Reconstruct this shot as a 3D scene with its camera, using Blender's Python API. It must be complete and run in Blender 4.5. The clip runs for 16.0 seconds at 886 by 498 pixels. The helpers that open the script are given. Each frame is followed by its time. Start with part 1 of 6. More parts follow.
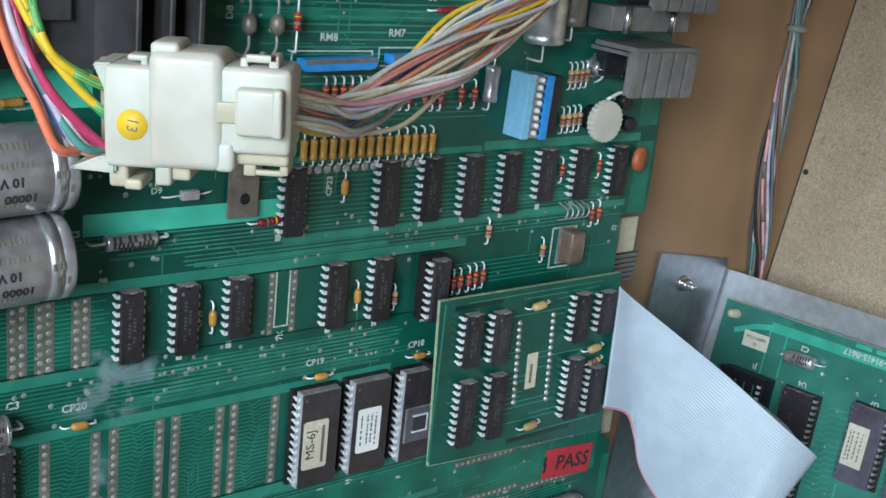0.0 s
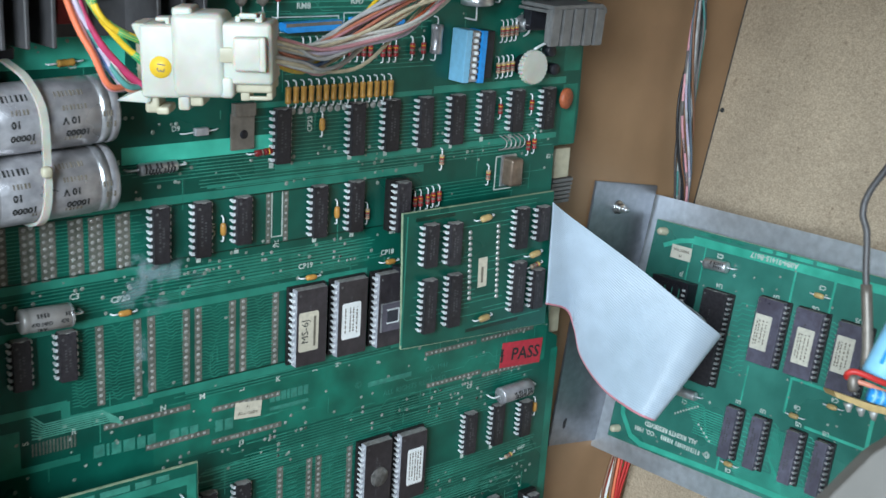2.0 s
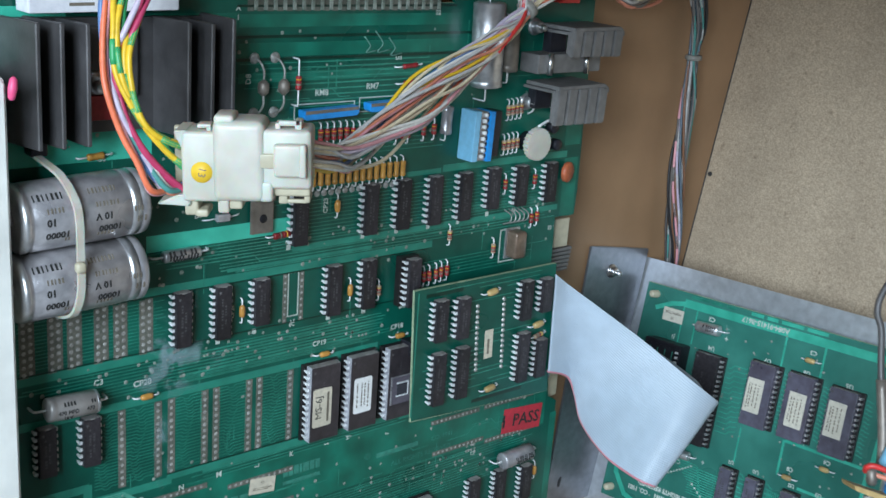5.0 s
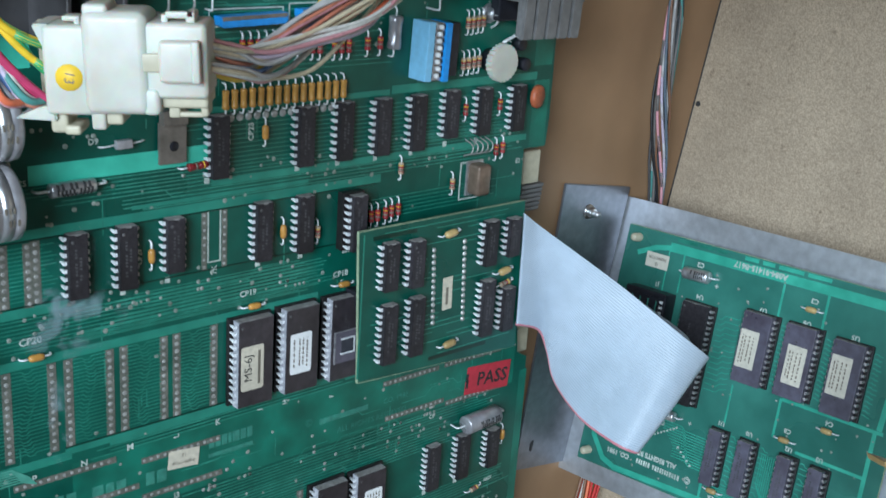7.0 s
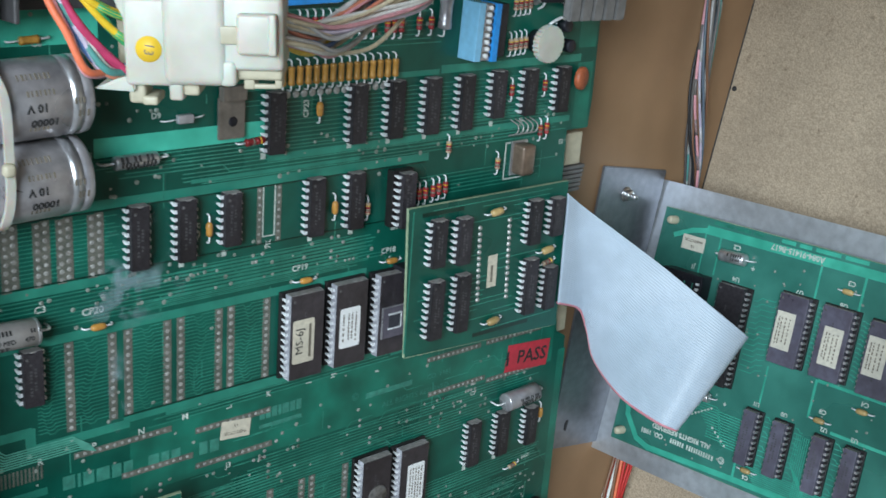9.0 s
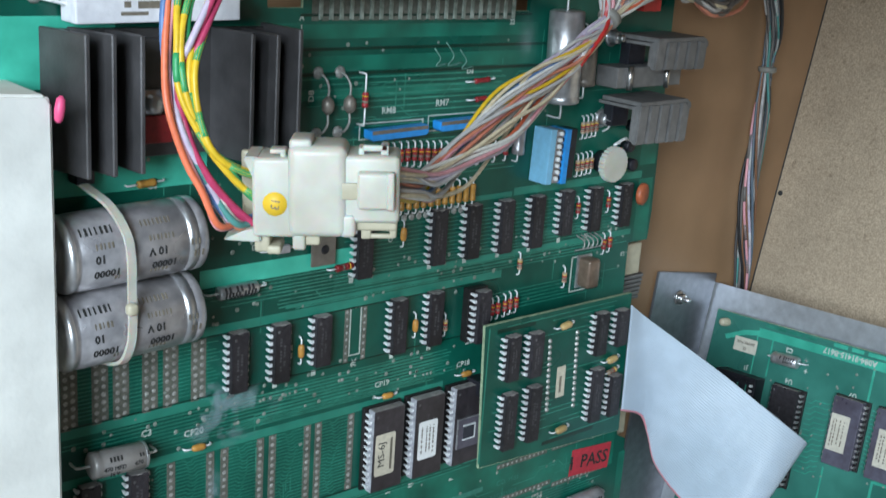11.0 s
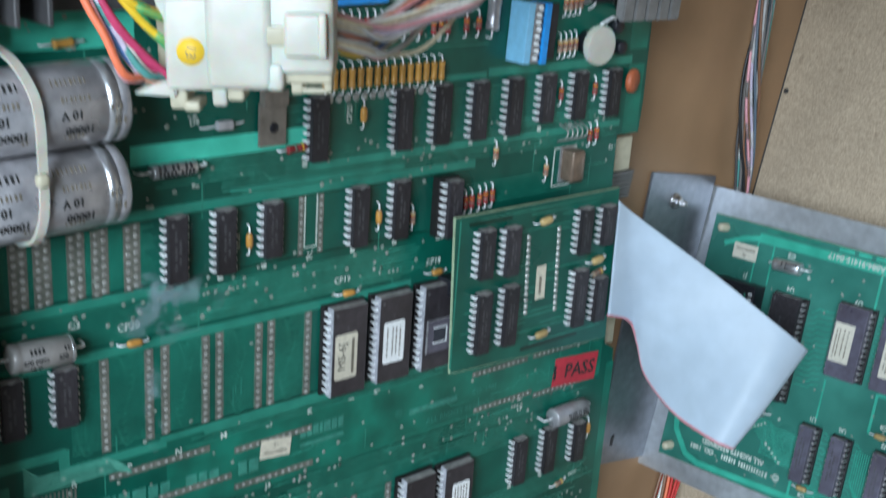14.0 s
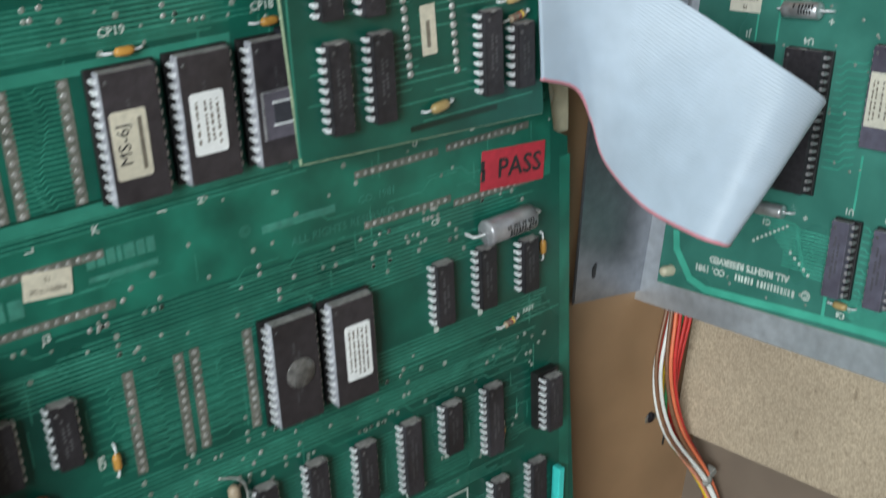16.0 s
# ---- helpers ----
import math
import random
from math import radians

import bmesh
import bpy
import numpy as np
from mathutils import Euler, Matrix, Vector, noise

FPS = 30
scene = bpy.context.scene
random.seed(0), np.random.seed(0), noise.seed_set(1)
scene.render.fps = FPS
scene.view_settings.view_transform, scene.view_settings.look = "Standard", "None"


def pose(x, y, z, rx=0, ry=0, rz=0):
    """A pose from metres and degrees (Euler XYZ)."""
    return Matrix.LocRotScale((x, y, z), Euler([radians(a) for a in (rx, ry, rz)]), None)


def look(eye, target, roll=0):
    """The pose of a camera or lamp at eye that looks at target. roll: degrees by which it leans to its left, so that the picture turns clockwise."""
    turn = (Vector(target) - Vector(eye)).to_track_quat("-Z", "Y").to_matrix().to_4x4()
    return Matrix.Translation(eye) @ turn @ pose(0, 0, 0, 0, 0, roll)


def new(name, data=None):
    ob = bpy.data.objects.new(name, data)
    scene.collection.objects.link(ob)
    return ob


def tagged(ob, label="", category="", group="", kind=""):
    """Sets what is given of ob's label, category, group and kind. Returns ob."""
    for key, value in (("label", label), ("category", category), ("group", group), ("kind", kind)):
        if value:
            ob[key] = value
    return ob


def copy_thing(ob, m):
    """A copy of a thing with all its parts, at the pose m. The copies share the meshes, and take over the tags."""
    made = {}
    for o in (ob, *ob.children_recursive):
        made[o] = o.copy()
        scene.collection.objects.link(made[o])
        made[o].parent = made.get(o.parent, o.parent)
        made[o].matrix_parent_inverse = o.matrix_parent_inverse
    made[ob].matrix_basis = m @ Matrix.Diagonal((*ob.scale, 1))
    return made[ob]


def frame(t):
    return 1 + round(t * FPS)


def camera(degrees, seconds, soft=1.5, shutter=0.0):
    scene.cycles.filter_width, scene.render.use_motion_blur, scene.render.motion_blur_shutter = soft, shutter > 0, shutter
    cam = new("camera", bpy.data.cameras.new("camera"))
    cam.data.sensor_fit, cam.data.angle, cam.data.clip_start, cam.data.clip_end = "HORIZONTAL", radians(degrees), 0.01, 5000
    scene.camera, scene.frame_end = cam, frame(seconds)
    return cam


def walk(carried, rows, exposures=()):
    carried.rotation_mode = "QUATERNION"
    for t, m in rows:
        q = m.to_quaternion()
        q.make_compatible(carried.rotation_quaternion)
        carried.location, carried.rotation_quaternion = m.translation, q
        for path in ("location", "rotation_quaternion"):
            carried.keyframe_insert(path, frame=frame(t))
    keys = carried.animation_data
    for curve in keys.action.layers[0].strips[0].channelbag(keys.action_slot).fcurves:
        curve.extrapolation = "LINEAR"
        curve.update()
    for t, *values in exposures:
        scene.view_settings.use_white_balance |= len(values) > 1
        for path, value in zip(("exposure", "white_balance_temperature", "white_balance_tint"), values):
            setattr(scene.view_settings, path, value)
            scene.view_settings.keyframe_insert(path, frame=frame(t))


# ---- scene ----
cam = camera(41.59, 16.0, shutter=0.55)
ROWS = [
    (0.0, pose(-0.1790, -0.2788, 0.9484, 72.73, -6.05, -37.84)),
    (0.5, pose(-0.1817, -0.2882, 0.9478, 72.97, -5.61, -38.20)),
    (1.0, pose(-0.1819, -0.3085, 0.9424, 72.28, -4.91, -37.87)),
    (1.5, pose(-0.1964, -0.3355, 0.9422, 72.10, -4.22, -38.06)),
    (2.0, pose(-0.2260, -0.3653, 0.9539, 72.07, -3.57, -38.35)),
    (2.5, pose(-0.2435, -0.3847, 0.9571, 71.42, -3.85, -38.49)),
    (3.0, pose(-0.2590, -0.3844, 0.9652, 71.71, -4.51, -39.32)),
    (3.5, pose(-0.2659, -0.3861, 0.9700, 72.36, -4.13, -40.72)),
    (3.7, pose(-0.2664, -0.3885, 0.9784, 73.08, -4.22, -40.84)),
    (5.8, pose(-0.2219, -0.3245, 0.9708, 73.24, -4.01, -40.45)),
    (6.0, pose(-0.2159, -0.3206, 0.9671, 72.93, -4.11, -40.85)),
    (6.5, pose(-0.2083, -0.3166, 0.9591, 72.09, -4.23, -41.31)),
    (7.0, pose(-0.1973, -0.3148, 0.9522, 71.04, -4.03, -41.53)),
    (7.5, pose(-0.1941, -0.3133, 0.9469, 70.53, -3.88, -41.79)),
    (8.0, pose(-0.1949, -0.3154, 0.9459, 70.21, -3.85, -41.74)),
    (8.5, pose(-0.2003, -0.3141, 0.9453, 70.34, -3.86, -41.41)),
    (9.0, pose(-0.2122, -0.3126, 0.9490, 70.53, -4.33, -40.82)),
    (9.5, pose(-0.2218, -0.3135, 0.9526, 70.78, -4.45, -40.50)),
    (10.0, pose(-0.2360, -0.3131, 0.9570, 71.30, -4.24, -40.15)),
    (10.2, pose(-0.2390, -0.3094, 0.9595, 71.94, -4.07, -40.19)),
    (12.3, pose(-0.2378, -0.3037, 0.9823, 74.47, -4.42, -40.48)),
    (12.5, pose(-0.2343, -0.3031, 0.9804, 74.23, -4.50, -40.57)),
    (13.0, pose(-0.2256, -0.3013, 0.9723, 73.32, -4.38, -40.57)),
    (13.5, pose(-0.2156, -0.2993, 0.9638, 72.39, -4.12, -40.44)),
    (14.0, pose(-0.2065, -0.2946, 0.9447, 70.66, -3.81, -39.68)),
    (14.5, pose(-0.1860, -0.2954, 0.9213, 67.56, -3.13, -38.58)),
    (15.0, pose(-0.1696, -0.2815, 0.8898, 65.54, -2.53, -38.10)),
    (15.5, pose(-0.1243, -0.2635, 0.8596, 64.76, 0.77, -38.56)),
    (16.0, pose(-0.0946, -0.2539, 0.8634, 66.17, 2.22, -38.22)),
]
EXPOSURES = ((0.0, 0.0, 6650, 10.5), (2.0, 0.12, 6550, 10), (3.5, 0.05, 6600, 10.5), (6.0, -0.05, 6250, 11), (7.0, 0.0, 6250, 11), (8.5, -0.06, 6550, 11), (10.0, 0.12, 6700, 11), (12.5, -0.38, 6350, 11.5),
             (13.0, -0.07, 6350, 11.5), (13.5, 0.03, 6300, 11), (14.5, 0.02, 6600, 11), (15.0, -0.14, 6950, 11.2), (15.5, -0.15, 7250, 11.5), (16.0, 0.0, 7250, 12))
walk(cam, ROWS, EXPOSURES)

# ---- daylight and exposure ----
world = bpy.data.worlds.new("world")
scene.world = world
world.use_nodes = True
wn = world.node_tree
sky = wn.nodes.new("ShaderNodeTexSky")
sky.sky_type = "NISHITA"
sky.sun_disc = False
sky.sun_elevation, sky.sun_rotation = radians(38), radians(215)
wn.nodes["Background"].inputs[1].default_value = 0.10
wn.links.new(sky.outputs[0], wn.nodes["Background"].inputs[0])


def area(name, m, w, h, watts, colour):
    lamp = bpy.data.lights.new(name, "AREA")
    lamp.shape, lamp.size, lamp.size_y, lamp.energy, lamp.color = "RECTANGLE", w, h, watts, colour
    ob = new(name, lamp)
    ob.matrix_world = m
    return ob


# added area lamp stands in for daylight from the open side
area("daylight_stand_in", look((-1.20, -0.94, 1.30), (0.05, 0.0, 0.80)), 0.65, 0.65, 38, (0.725, 0.877, 1.0))

# ---- materials ----


def material(name):
    m = bpy.data.materials.new(name)
    m.use_nodes = True
    return m, m.node_tree.nodes, m.node_tree.links, m.node_tree.nodes["Principled BSDF"]


def plain(name, colour, rough=0.5, metal=0.0, vary=0.12, scale=300.0, bump=0.0, bump_scale=2000.0, spec=0.5, second=None, big=40.0, random_tint=0.0):
    """A surface with grain at two scales: fine (scale) and broad stains (big)."""
    m, nodes, links, bsdf = material(name)
    fine = nodes.new("ShaderNodeTexNoise")
    fine.inputs["Scale"].default_value = scale
    fine.inputs["Detail"].default_value = 4
    broad = nodes.new("ShaderNodeTexNoise")
    broad.inputs["Scale"].default_value = big
    broad.inputs["Detail"].default_value = 3
    geo = nodes.new("ShaderNodeNewGeometry")
    links.new(geo.outputs["Position"], fine.inputs["Vector"])
    links.new(geo.outputs["Position"], broad.inputs["Vector"])
    mix = nodes.new("ShaderNodeMath")
    mix.operation = "MULTIPLY"
    links.new(fine.outputs[0], mix.inputs[0])
    links.new(broad.outputs[0], mix.inputs[1])
    ramp = nodes.new("ShaderNodeValToRGB")
    ramp.color_ramp.elements[0].position, ramp.color_ramp.elements[1].position = 0.10, 0.42
    low = second if second else [c * (1 - 2.2 * vary) for c in colour]
    high = [min(1.0, c * (1 + vary)) for c in colour]
    ramp.color_ramp.elements[0].color = (*low, 1)
    ramp.color_ramp.elements[1].color = (*high, 1)
    links.new(mix.outputs[0], ramp.inputs[0])
    if random_tint:
        info = nodes.new("ShaderNodeObjectInfo")
        tint = nodes.new("ShaderNodeHueSaturation")
        mr = nodes.new("ShaderNodeMapRange")
        mr.inputs[3].default_value, mr.inputs[4].default_value = 1 - random_tint, 1 + random_tint
        links.new(info.outputs["Random"], mr.inputs[0])
        links.new(mr.outputs[0], tint.inputs["Value"])
        links.new(ramp.outputs[0], tint.inputs["Color"])
        links.new(tint.outputs[0], bsdf.inputs["Base Color"])
    else:
        links.new(ramp.outputs[0], bsdf.inputs["Base Color"])
    rr = nodes.new("ShaderNodeMapRange")
    rr.inputs[3].default_value, rr.inputs[4].default_value = max(0.03, rough - 0.12), min(1.0, rough + 0.12)
    links.new(broad.outputs[0], rr.inputs[0])
    links.new(rr.outputs[0], bsdf.inputs["Roughness"])
    bsdf.inputs["Metallic"].default_value = metal
    bsdf.inputs["Specular IOR Level"].default_value = spec
    if bump:
        b = nodes.new("ShaderNodeBump")
        b.inputs["Strength"].default_value = bump
        b.inputs["Distance"].default_value = 0.0004
        tex = nodes.new("ShaderNodeTexNoise")
        tex.inputs["Scale"].default_value = bump_scale
        links.new(geo.outputs["Position"], tex.inputs["Vector"])
        links.new(tex.outputs[0], b.inputs["Height"])
        links.new(b.outputs[0], bsdf.inputs["Normal"])
    return m


PCB = plain("green_solder_mask", (0.004, 0.100, 0.068), 0.30, 0, 0.25, 60, 0.10, 900, second=(0.002, 0.048, 0.034), big=14, spec=0.42)
PCB_LIGHT = plain("green_mask_over_copper", (0.026, 0.235, 0.165), 0.34, 0, 0.16, 120, 0.06, 900, second=(0.014, 0.15, 0.105), big=25)
PCB_BRIGHT = plain("pale_green_track", (0.10, 0.36, 0.27), 0.35, 0, 0.15, 300, second=(0.06, 0.26, 0.19), big=40)
TRACE = plain("green_trace_ridge", (0.034, 0.25, 0.175), 0.33, 0, 0.15, 200, spec=0.55, second=(0.010, 0.125, 0.085), big=30)
DARKMASK = plain("dark_green_mask", (0.002, 0.034, 0.022), 0.36, 0, 0.2, 90, 0.05)
LAMINATE = plain("laminate_edge", (0.34, 0.42, 0.27), 0.6, 0, 0.2, 500)
AUXPCB = plain("green_aux_mask", (0.044, 0.205, 0.16), 0.30, 0, 0.2, 60, 0.10, 900, second=(0.022, 0.125, 0.098), big=16, spec=0.55)
AUXLIGHT = plain("bright_aux_copper", (0.055, 0.42, 0.30), 0.32, 0, 0.15, 120, 0.05, second=(0.03, 0.29, 0.205), big=30)
SILK = plain("white_ink", (0.56, 0.62, 0.56), 0.6, 0, 0.2, 900)
TIE = plain("dull_grey_tie", (0.30, 0.29, 0.26), 0.5, 0, 0.15, 400)
VIA = plain("stained_via", (0.31, 0.34, 0.30), 0.45, 0.1, 0.3, 500, second=(0.10, 0.14, 0.11), big=200)
DARKPIN = plain("tarnished_pin", (0.42, 0.40, 0.40), 0.45, 0.4, 0.2, 800)
SILKDIM = plain("worn_green_lettering", (0.045, 0.25, 0.185), 0.5, 0, 0.2, 300)
SOLDER = plain("dull_solder", (0.42, 0.42, 0.40), 0.45, 0.35, 0.3, 900, 0.3, 1500, second=(0.22, 0.21, 0.19), big=250)
PADMASK = plain("bare_flux_stain", (0.155, 0.15, 0.125), 0.5, 0, 0.25, 700, second=(0.07, 0.08, 0.065), big=120)
PIN = plain("tinned_pin", (0.86, 0.87, 0.88), 0.36, 0.15, 0.15, 800)
CHIP = plain("black_epoxy", (0.028, 0.024, 0.028), 0.52, 0, 0.3, 700, 0.25, 2500, random_tint=0.35)
MARKING = plain("faint_chip_print", (0.085, 0.082, 0.085), 0.6, 0, 0.3, 1500)
CHIPTOP = plain("greyed_epoxy_edge", (0.11, 0.105, 0.105), 0.6, 0, 0.3, 700)
CERAMIC = plain("purple_brown_ceramic", (0.042, 0.035, 0.039), 0.38, 0, 0.2, 400, 0.1, 2500, random_tint=0.15)
FRIT = plain("pale_ceramic_edge", (0.40, 0.40, 0.43), 0.5, 0, 0.15, 600, second=(0.22, 0.22, 0.24), big=150)
AUXCHIP = plain("plum_grey_ceramic", (0.105, 0.10, 0.135), 0.34, 0, 0.2, 300, second=(0.07, 0.06, 0.08), big=60, random_tint=0.15)
SOCKET = plain("black_socket_plastic", (0.018, 0.016, 0.016), 0.5, 0, 0.3, 600)
CREAM = plain("aged_paper_label", (0.63, 0.57, 0.45), 0.7, 0, 0.10, 600)
WHITE = plain("white_paper_label", (0.84, 0.84, 0.83), 0.65, 0, 0.05, 600)
INK = plain("black_ink", (0.03, 0.03, 0.03), 0.7, 0, 0.2, 600)
FADED = plain("faded_brown_ink", (0.20, 0.17, 0.13), 0.7, 0, 0.2, 600)
REDLABEL = plain("red_paper_label", (0.55, 0.035, 0.055), 0.55, 0, 0.12, 400)
SILVER = plain("silver_shrink_sleeve", (0.50, 0.485, 0.50), 0.30, 0.5, 0.16, 250, 0.15, 600, second=(0.27, 0.26, 0.275), big=70)
CHROME = plain("bright_aluminium", (0.78, 0.78, 0.78), 0.26, 1.0, 0.1, 300)
ALU = plain("brushed_can", (0.68, 0.68, 0.69), 0.33, 0.8, 0.15, 300, second=(0.42, 0.42, 0.43), big=90)
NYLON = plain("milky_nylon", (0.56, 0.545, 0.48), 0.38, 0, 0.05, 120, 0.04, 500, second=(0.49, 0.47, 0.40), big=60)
# for aged cream parts, and as painted shade on the plug
NYLON_AGED_SHADED = plain("yellowed_shaded_nylon", (0.52, 0.47, 0.34), 0.42, 0, 0.10, 300)
YELLOW = plain("yellow_sticker", (0.80, 0.50, 0.03), 0.5, 0, 0.06, 300)
ORANGE = plain("orange_dipped", (0.56, 0.27, 0.06), 0.35, 0, 0.15, 600, random_tint=0.2)
AMBER = plain("amber_dipped", (0.50, 0.25, 0.05), 0.4, 0, 0.15, 600, random_tint=0.2)
LABEL = plain("pale_paper_label", (0.64, 0.60, 0.50), 0.7, 0, 0.08, 600)
TAN = plain("tan_dipped", (0.55, 0.38, 0.16), 0.4, 0, 0.15, 600, random_tint=0.2)
BEIGE = plain("beige_resistor", (0.42, 0.32, 0.22), 0.45, 0, 0.15, 600, random_tint=0.3)
RED = plain("red_resistor", (0.32, 0.026, 0.03), 0.35, 0, 0.2, 600, random_tint=0.25)
RUST = plain("rust_red_disc", (0.46, 0.12, 0.05), 0.5, 0, 0.15, 600)
BLUE = plain("blue_plastic", (0.02, 0.29, 0.74), 0.35, 0, 0.1, 400)
SKY = plain("pale_blue_plastic", (0.25, 0.58, 0.82), 0.40, 0, 0.06, 400)
CYAN = plain("turquoise_plastic", (0.03, 0.62, 0.56), 0.35, 0, 0.06, 400)
FIN = plain("worn_black_anodised_fin", (0.085, 0.081, 0.083), 0.40, 0.25, 0.3, 120, 0.12, 900, second=(0.045, 0.043, 0.044), big=25)
GREYFIN = plain("grey_anodised_fin", (0.19, 0.185, 0.18), 0.5, 0.2, 0.15, 250, 0.08, 900)
TAB = plain("brown_grey_tab", (0.23, 0.20, 0.17), 0.45, 0.4, 0.2, 300)
RESISTOR_W = plain("white_cement", (0.78, 0.78, 0.81), 0.6, 0, 0.08, 300, 0.2, 1200, second=(0.60, 0.60, 0.64), big=40)
NYLON.node_tree.nodes["Principled BSDF"].inputs["Subsurface Weight"].default_value = 0.45
NYLON.node_tree.nodes["Principled BSDF"].inputs["Subsurface Scale"].default_value = 0.004
BLACK = plain("black_plastic", (0.016, 0.016, 0.022), 0.42, 0, 0.3, 300)
STEEL = plain("zinc_plated_steel", (0.66, 0.69, 0.73), 0.44, 0.75, 0.12, 220, 0.06, 700, big=18)
# darker copy of the zinc steel: the wing's shade is painted in
STEEL_SHADED = plain("shaded_zinc_plated_steel", (0.30, 0.31, 0.34), 0.42, 0.75, 0.14, 220, 0.06, 700, big=18)
RIBBON = plain("grey_ribbon_vinyl", (0.44, 0.52, 0.60), 0.42, 0, 0.05, 120, spec=0.45)
RIBBON_EDGE = plain("pink_marker_conductor", (0.62, 0.24, 0.28), 0.45, 0, 0.08, 200)
PANEL = plain("brown_painted_board", (0.38, 0.225, 0.122), 0.5, 0, 0.08, 30, 0.08, 300, second=(0.28, 0.165, 0.088), big=6)
PLANK = plain("white_painted_wood", (0.84, 0.84, 0.79), 0.6, 0, 0.06, 60, 0.35, 300, second=(0.66, 0.66, 0.62), big=22)
PINK = plain("pink_rubber", (0.85, 0.10, 0.25), 0.4, 0, 0.06, 300)
GREENCAP = plain("green_dipped", (0.13, 0.24, 0.12), 0.4, 0, 0.1, 300)
GREYCARD = plain("grey_card_shroud", (0.22, 0.205, 0.185), 0.7, 0, 0.08, 50, 0.1, 600)
# for unseen walls, kept dark to cut fill light and reflections
DARK_SURROUND = plain("dark_unseen_surround", (0.06, 0.055, 0.05), 0.8, 0, 0.1, 20)
WALLPAINT = plain("room_white_paint", (0.74, 0.74, 0.72), 0.8, 0, 0.04, 20)
FLOORING = plain("grey_concrete_floor", (0.30, 0.29, 0.28), 0.7, 0, 0.15, 20)

WIRE = {}
for nm, col in dict(orange=(0.82, 0.19, 0.09), red=(0.58, 0.035, 0.03), yellow=(0.80, 0.52, 0.03), green=(0.04, 0.36, 0.13), blue=(0.10, 0.20, 0.42),
                    purple=(0.26, 0.09, 0.24), magenta=(0.52, 0.05, 0.13), grey=(0.56, 0.55, 0.54), tan=(0.70, 0.60, 0.42), white=(0.78, 0.77, 0.72),
                    brown=(0.23, 0.11, 0.06), black=(0.02, 0.02, 0.022), salmon=(0.68, 0.25, 0.16), pink=(0.76, 0.36, 0.40), teal=(0.09, 0.30, 0.27),
                    lilac=(0.58, 0.50, 0.62), slate=(0.12, 0.16, 0.20), drab=(0.17, 0.155, 0.145), dark=(0.07, 0.065, 0.065)).items():
    WIRE[nm] = plain(nm + "_wire_insulation", col, 0.42, 0, 0.10, 500)


def chipboard():
    """Particle board: pale flakes and dark specks pressed together."""
    m, nodes, links, bsdf = material("raw_particle_board")
    geo = nodes.new("ShaderNodeNewGeometry")
    vor = nodes.new("ShaderNodeTexVoronoi")
    vor.inputs["Scale"].default_value = 800
    noise_a = nodes.new("ShaderNodeTexNoise")
    noise_a.inputs["Scale"].default_value = 1300
    noise_a.inputs["Detail"].default_value = 8
    noise_b = nodes.new("ShaderNodeTexNoise")
    noise_b.inputs["Scale"].default_value = 14
    noise_b.inputs["Detail"].default_value = 6
    for n in (vor, noise_a, noise_b):
        links.new(geo.outputs["Position"], n.inputs["Vector"])
    ramp = nodes.new("ShaderNodeValToRGB")
    ramp.color_ramp.elements[0].position, ramp.color_ramp.elements[1].position = 0.33, 0.62
    ramp.color_ramp.elements[0].color = (0.37, 0.285, 0.195, 1)
    ramp.color_ramp.elements[1].color = (0.60, 0.475, 0.34, 1)
    links.new(noise_a.outputs[0], ramp.inputs[0])
    specks = nodes.new("ShaderNodeMixRGB")
    specks.blend_type = "MULTIPLY"
    specks.inputs[0].default_value = 0.20
    links.new(ramp.outputs[0], specks.inputs[1])
    grey = nodes.new("ShaderNodeRGBToBW")
    links.new(vor.outputs["Color"], grey.inputs[0])
    links.new(grey.outputs[0], specks.inputs[2])
    stain = nodes.new("ShaderNodeMixRGB")
    stain.blend_type = "MULTIPLY"
    stain.inputs[0].default_value = 0.35
    links.new(specks.outputs[0], stain.inputs[1])
    patch = nodes.new("ShaderNodeValToRGB")
    patch.color_ramp.elements[0].position, patch.color_ramp.elements[1].position = 0.38, 0.62
    patch.color_ramp.elements[0].color, patch.color_ramp.elements[1].color = (0.45, 0.43, 0.42, 1), (1, 1, 1, 1)
    links.new(noise_b.outputs[0], patch.inputs[0])
    links.new(patch.outputs[0], stain.inputs[2])
    pits = nodes.new("ShaderNodeTexNoise")
    pits.inputs["Scale"].default_value = 240
    pits.inputs["Detail"].default_value = 4
    links.new(geo.outputs["Position"], pits.inputs["Vector"])
    dark = nodes.new("ShaderNodeValToRGB")
    dark.color_ramp.elements[0].position, dark.color_ramp.elements[1].position = 0.29, 0.35
    dark.color_ramp.elements[0].color, dark.color_ramp.elements[1].color = (0.35, 0.30, 0.26, 1), (1, 1, 1, 1)
    links.new(pits.outputs[0], dark.inputs[0])
    pitted = nodes.new("ShaderNodeMixRGB")
    pitted.blend_type = "MULTIPLY"
    pitted.inputs[0].default_value = 0.45
    links.new(stain.outputs[0], pitted.inputs[1])
    links.new(dark.outputs[0], pitted.inputs[2])
    links.new(pitted.outputs[0], bsdf.inputs["Base Color"])
    b = nodes.new("ShaderNodeBump")
    b.inputs["Strength"].default_value = 0.18
    b.inputs["Distance"].default_value = 0.0006
    links.new(noise_a.outputs[0], b.inputs["Height"])
    links.new(b.outputs[0], bsdf.inputs["Normal"])
    bsdf.inputs["Roughness"].default_value = 0.75
    return m


